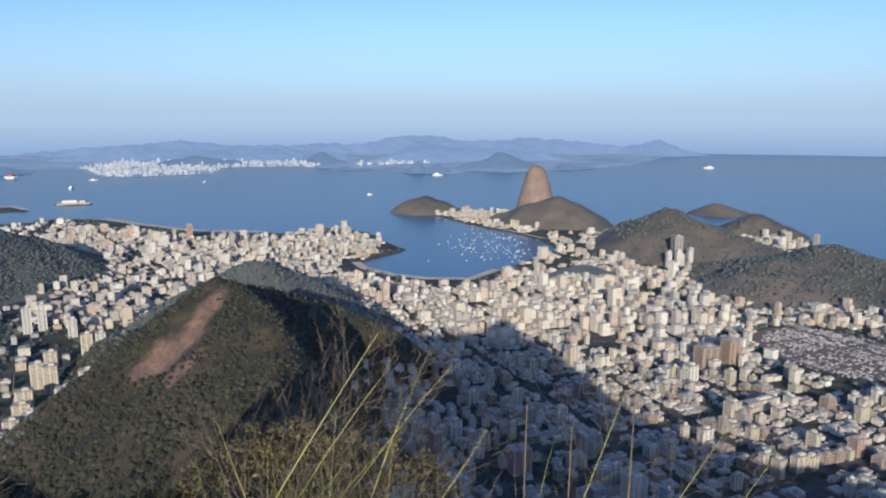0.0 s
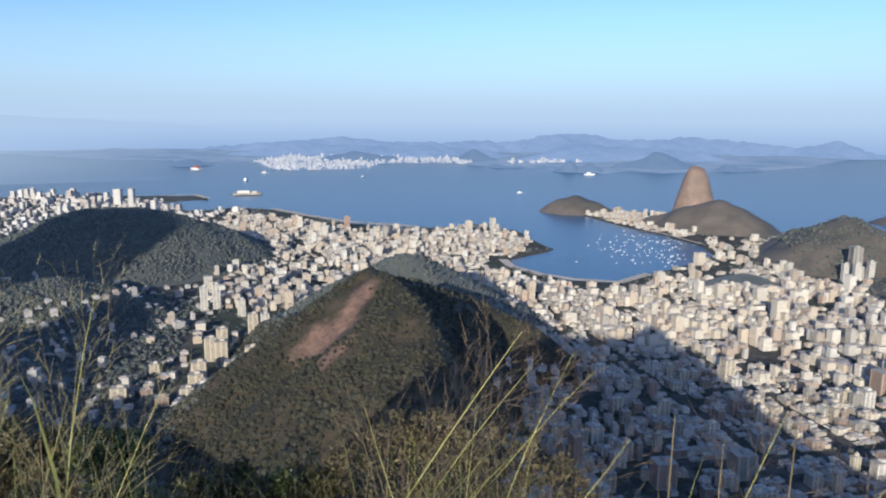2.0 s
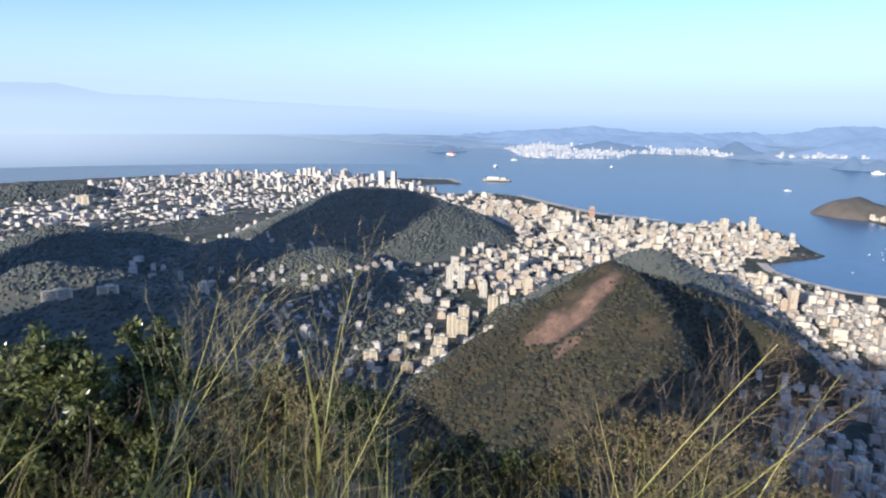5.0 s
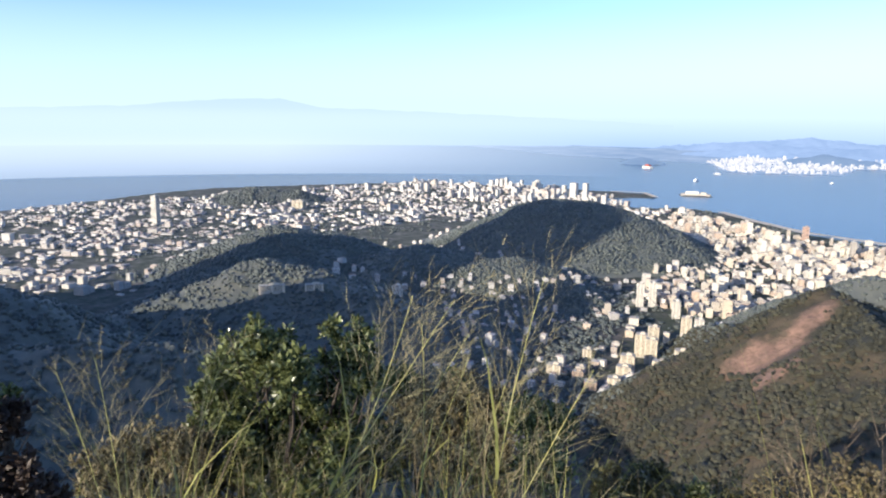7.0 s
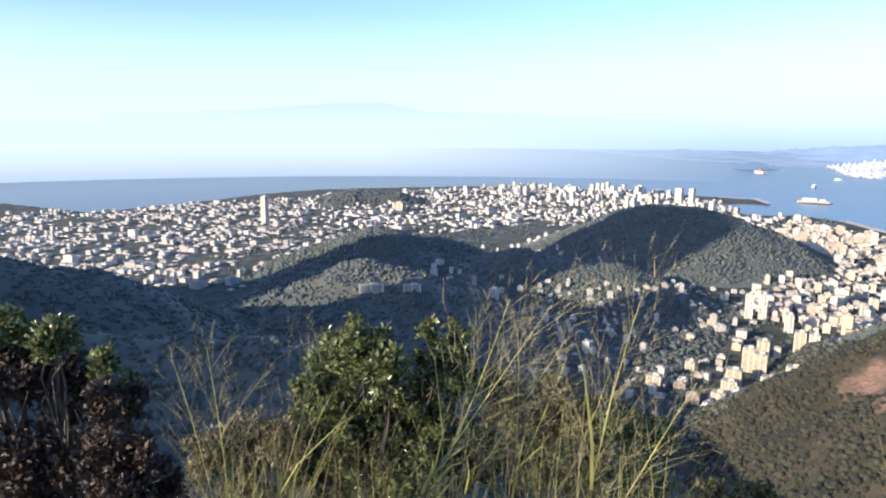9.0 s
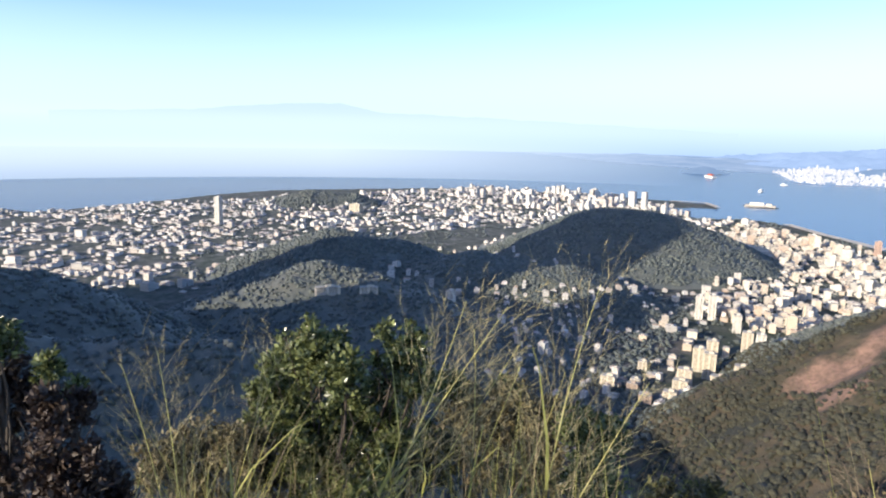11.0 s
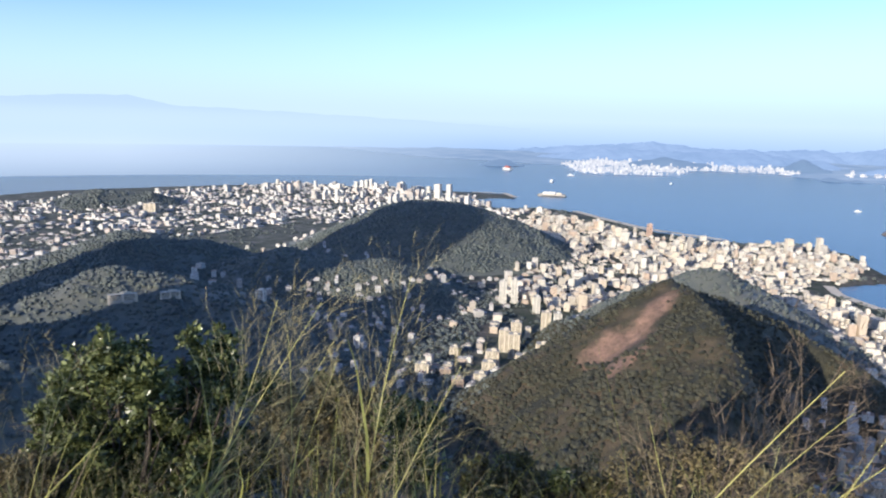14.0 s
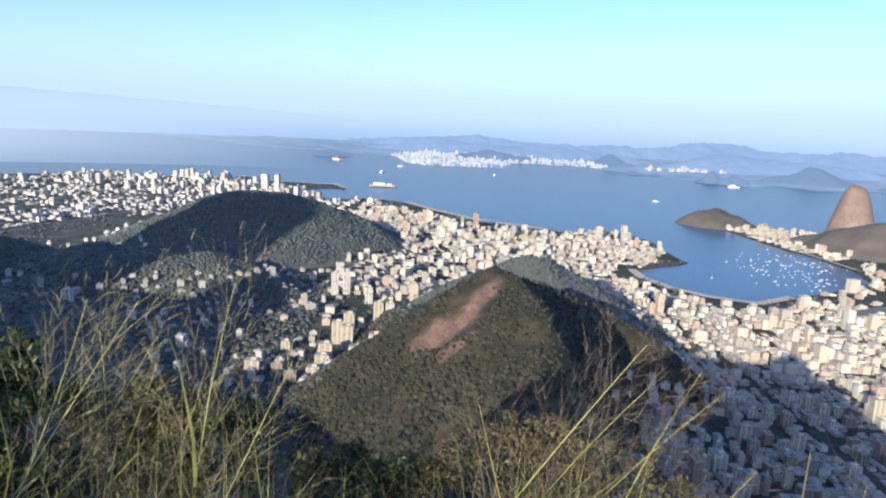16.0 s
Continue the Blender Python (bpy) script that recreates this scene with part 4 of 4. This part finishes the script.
# tall stalks: tip, and a lower point of the stem
TALL = [
    (-0.25, 2.59, 172.22, -0.64, 2.57, 171.54), (-0.05, 2.60, 172.15, -0.23, 2.64, 171.50), (0.64, 2.31, 172.10, 0.52, 2.39, 171.64),
    (0.88, 2.02, 172.09, 0.79, 2.10, 171.81), (-1.65, 2.01, 172.43, -1.75, 1.99, 171.51), (-1.38, 1.97, 172.14, -1.58, 1.87, 171.61),
    (-2.31, 1.91, 172.24, -2.51, 1.75, 171.67), (-2.44, 2.07, 172.05, -2.51, 2.08, 171.51), (-2.28, 2.24, 171.90, -2.43, 2.18, 171.48),
    (-2.19, 2.05, 172.22, -2.56, 1.67, 171.33), (-2.43, 2.38, 171.94, -2.67, 2.21, 171.39),
    (-3.48, 0.90, 171.87, -3.55, 0.93, 171.44), (-2.13, 2.38, 171.87, -2.42, 2.19, 171.11), (-0.24, 2.99, 171.94, -0.59, 3.00, 171.30),
]
TALL += [
    (-2.75, 1.21, 171.98, -2.86, 1.09, 171.33), (0.04, 3.20, 171.87, -0.41, 3.24, 171.16), (-0.98, 2.83, 171.77, -0.88, 2.93, 171.34),
    (0.20, 2.99, 171.64, -0.06, 3.06, 171.26), (-3.72, 0.78, 171.76, -3.78, 0.84, 171.34), (1.38, 2.67, 171.69, 1.34, 2.75, 171.44),
]
for i, (ax, ay, az_, bx, by, bz) in enumerate(TALL):
    tip, low = Vector((ax, ay, az_)), Vector((bx, by, bz))
    way = (low - tip).normalized()
    base = low
    while base.z > soil(base.x, base.y) and (base - low).length < 2.5:
        base = base + way * 0.02
    plant((7 + i % 2) if ax > -1.2 else i % 5, base, tip, R.uniform(0, 6.28))

# thin bare canes
for ax, ay, top in [(0.39, 3.2, 171.69), (0.88, 3.1, 171.72), (0.6, 3.15, 171.6)]:
    v, f = [], []
    z0 = soil(ax, ay) - 0.05
    tube(v, f, [Vector((ax, ay, z0)), Vector((ax + 0.01, ay, (z0 + top) / 2)), Vector((ax + 0.015, ay - 0.02, top))], 0.006, 0.003, 6)
    tagged(new("cane", mesh_of("cane", [tuple(p) for p in v], f, "dry_blade", True)), "thin bare pale upright cane", "cane", "bare canes on the slope")


# by bearing: how high the grass tops stand (degrees below level) and how thick they grow
BEAR = [-100, -84, -76, -73, -70, -66, -55, -52, -49, -44, -41, -37, -34, -30, -26, -21, -16, -13, -9, -4, 3, 12, 40]
TOPS = [-30, -29, -22.5, -21.4, -21.2, -24, -24, -22, -20.5, -20, -21.5, -21.5, -26, -26, -26.8, -25, -22.5, -22.4, -23.6, -24.3, -26, -29, -29]
THICK = [0.2, 0.2, 0.8, 1, 0.9, 0.4, 0.3, 0.4, 0.5, 0.55, 0.5, 0.45, 0.25, 0.2, 0.2, 0.3, 0.4, 0.4, 0.35, 0.3, 0.25, 0.2, 0.15]
count = 0
while count < 22:
    bearing = R.uniform(-100, 34)
    if R.random() > np.interp(bearing, BEAR, THICK):
        continue
    dist = R.uniform(2.5, 4.4)
    x, y = dist * math.sin(radians(bearing)), dist * math.cos(radians(bearing))
    z_top = 173 + dist * math.tan(radians(np.interp(bearing, BEAR, TOPS) + R.gauss(-4.0, 1.6)))
    lean = Vector((R.gauss(0.12, 0.2), R.gauss(0.05, 0.15), 0))
    base = Vector((x, y, soil(x, y) - 0.03))
    if z_top - base.z > 0.5:
        dry = R.random() < np.interp(bearing, [-60, -45, -30, -22, 10], [0.15, 0.2, 0.3, 0.85, 0.7])
        plant(R.choice((5, 6)) if dry else R.randrange(5), base, Vector((x, y, z_top)) + lean, R.uniform(0, 6.28))
    count += 1


def blades(name, count, lo, hi, d0, d1, drop, material, label):
    """A thick sward of curved blades."""
    v, f = [], []
    for _ in range(count):
        bearing = R.uniform(lo, hi)
        if R.random() > np.interp(bearing, BEAR, THICK):
            continue
        dist = R.uniform(d0, d1)
        x, y = dist * math.sin(radians(bearing)), dist * math.cos(radians(bearing))
        z0 = soil(x, y) - 0.02
        top = 173 + dist * math.tan(radians(np.interp(bearing, BEAR, TOPS) - drop + R.gauss(0, 2.0)))
        h = max(0.25, top - z0) * R.uniform(0.55, 1.05)
        out = Vector((R.gauss(0, 1), R.gauss(0, 1), 0)) * R.choice((0.15, 0.35, 0.6)) * h
        p0 = Vector((x, y, z0))
        pts = [p0 + Vector((0, 0, h * (s * 1.15 - 0.15 * s ** 3))) + out * s ** 2.2 for s in (0, 0.3, 0.6, 0.85, 1)]
        ribbon(v, f, pts, R.uniform(0.004, 0.008), out.cross(Vector((0, 0, 1))).normalized())
    return tagged(new(name, mesh_of(name, [tuple(p) for p in v], f, material)), label, "grass", kind="stuff")


blades("grass", 5200, -105, 36, 2.6, 5.0, 3.8, "blade", "thick yellow-green grass on the slope")
blades("grass", 4000, -105, 36, 2.5, 5.0, 3.8, "dry_blade", "dry brown grass stems on the slope")


def shrub(bearing, dist, leaves, material, label, lobes, leaf=0.05, tips=()):
    """A leafy shrub: bent limbs from one base, clumps of small folded leaves at their ends.

    Each clump is named by its bearing, its degrees above level and its half-width in degrees, seen from the lookout."""
    x, y = dist * math.sin(radians(bearing)), dist * math.cos(radians(bearing))
    root = new("shrub")
    root.location = (x, y, soil(x, y) - 0.05)

    def clump(side, rise, half):
        far_ = dist + R.gauss(0.1, 0.15)
        p = Vector((far_ * math.sin(radians(side)), far_ * math.cos(radians(side)), EYE[2] + far_ * math.tan(radians(rise))))
        return p - root.location, 2 * far_ * math.tan(radians(half))

    def foliage(name, clumps, count, paint, words):
        v, f = [], []
        total = sum(s * s for _, s in clumps)
        for e, size in clumps:
            share = size * size / total
            tufts = [e + rand_dir(0.2) * size * 0.5 * R.uniform(0.3, 1.1) for _ in range(int(260 * share) + 14)]
            for _ in range(int(count * share)):
                c = R.choice(tufts) + rand_dir(0.3) * size * 0.13 * R.uniform(0.2, 1.2)
                along = (rand_dir(0.4) + (c - e) * (0.6 / size)).normalized()
                side = along.cross(rand_dir()).normalized()
                up = side.cross(along)
                s = leaf * R.uniform(0.6, 1.3)
                i0 = len(v)
                v += [c, c + along * s * 0.45 + side * s * 0.26 + up * s * 0.06, c + along * s, c + along * s * 0.45 - side * s * 0.26 + up * s * 0.06]
                f += [[i0, i0 + 1, i0 + 2], [i0, i0 + 2, i0 + 3]]
        part_of(name, mesh_of(name, [tuple(p) for p in v], f, paint), root, words)

    ends = [clump(*q) for q in lobes]
    bright = [clump(*q) for q in tips]
    v, f = [], []
    for e, size in ends + bright:
        mid = e * 0.5 + Vector((R.gauss(0, 0.08), R.gauss(0, 0.08), 0))
        tube(v, f, [Vector((R.gauss(0, 0.05), R.gauss(0, 0.05), 0)), mid * 0.5, mid, e * 0.8, e], 0.022, 0.006, 6)
        for _ in range(7):
            q = mid.lerp(e, R.random())
            tube(v, f, [q, q.lerp(e + rand_dir() * size * 0.6, 0.6), e + rand_dir() * size * 0.6], 0.007, 0.002, 4)
    part_of("branchwork", mesh_of("branchwork", [tuple(p) for p in v], f, "bark", True), root, "thin grey-brown limbs")
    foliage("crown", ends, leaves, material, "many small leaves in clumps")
    # Lighter leaf colour paints the sunlit ends of a darker shrub.
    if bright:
        foliage("tip_foliage", bright, leaves * 0.12, "leaf", "yellow-green tips with sunlight put into their colour")
    return tagged(root, label, "shrub")


shrub(-61.5, 4.3, 28000, "leaf", "dense glossy dark green shrub on the slope",
      [(-63, -18.6, 2.7), (-65.8, -20, 2.7), (-67.3, -22.6, 2.6), (-60.5, -20.6, 2.4), (-56, -18.2, 2.2), (-54.5, -20.6, 2.3), (-57.7, -21.8, 2.6),
       (-65, -24, 3.2), (-61.5, -24, 3.0), (-56.5, -24.5, 3.0), (-63, -27.5, 3.2), (-58, -28, 3.2)], 0.047)
shrub(-61.0, 4.4, 20000, "leaf_dark", "dark tangled undergrowth below the glossy shrub",
      [(-68, -27, 3.0), (-64, -27.5, 3.2), (-60, -27.5, 3.2), (-56, -27.5, 3.2), (-52.5, -26, 2.6), (-66, -32, 3.5), (-58, -32, 3.5)], 0.038)
shrub(-86.0, 2.6, 26000, "leaf_shaded", "dark reddish shrub at the lookout's edge, shade and lit tips painted in",
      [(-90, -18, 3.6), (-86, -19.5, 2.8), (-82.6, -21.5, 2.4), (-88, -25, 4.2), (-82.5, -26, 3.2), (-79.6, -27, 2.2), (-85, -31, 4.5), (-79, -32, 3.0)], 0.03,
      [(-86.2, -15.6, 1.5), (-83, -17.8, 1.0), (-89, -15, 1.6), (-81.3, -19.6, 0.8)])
shrub(-46.5, 4.4, 17000, "leaf_dry", "low mixed shrub with dry leaves among grass",
      [(-50, -23.5, 2.4), (-46, -23, 2.5), (-43.3, -24, 2.3), (-48, -26.5, 3.0), (-44, -27.5, 3.0)], 0.036, [(-51.5, -21.0, 1.2), (-47, -21.2, 1.0)])
shrub(-39.0, 4.0, 4000, "leaf", "small bright green leafy shrub among grass",
      [(-40.5, -23.8, 1.7), (-38, -24.2, 1.7), (-39, -27.5, 2.5)], 0.042)
shrub(-28.0, 4.6, 10000, "leaf_dark", "low dark leafy shrub on the slope",
      [(-33.5, -28.8, 2.2), (-30, -28.4, 2.3), (-26.5, -29, 2.2), (-23, -28.4, 2.4), (-28, -32, 3.2)], 0.038, [(-30.5, -27.3, 1.0), (-26, -28, 1.0)])
shrub(-12.0, 4.6, 9000, "leaf_dry", "low brown half-dry shrub on the slope",
      [(-20, -27.2, 2.6), (-16.2, -25.6, 2.6), (-12.8, -25.2, 2.5), (-9, -26.4, 2.5), (-5, -27.2, 2.4), (-1, -28.6, 2.4), (-14, -30, 3.4), (-7, -31, 3.4)], 0.036)
shrub(-72.0, 4.2, 12000, "leaf_dry", "low tangled half-dry shrub under the grass",
      [(-75.5, -26, 2.4), (-72.5, -25.5, 2.6), (-69.5, -25.5, 2.4), (-73, -30, 3.4), (-77, -31, 2.6)], 0.034)
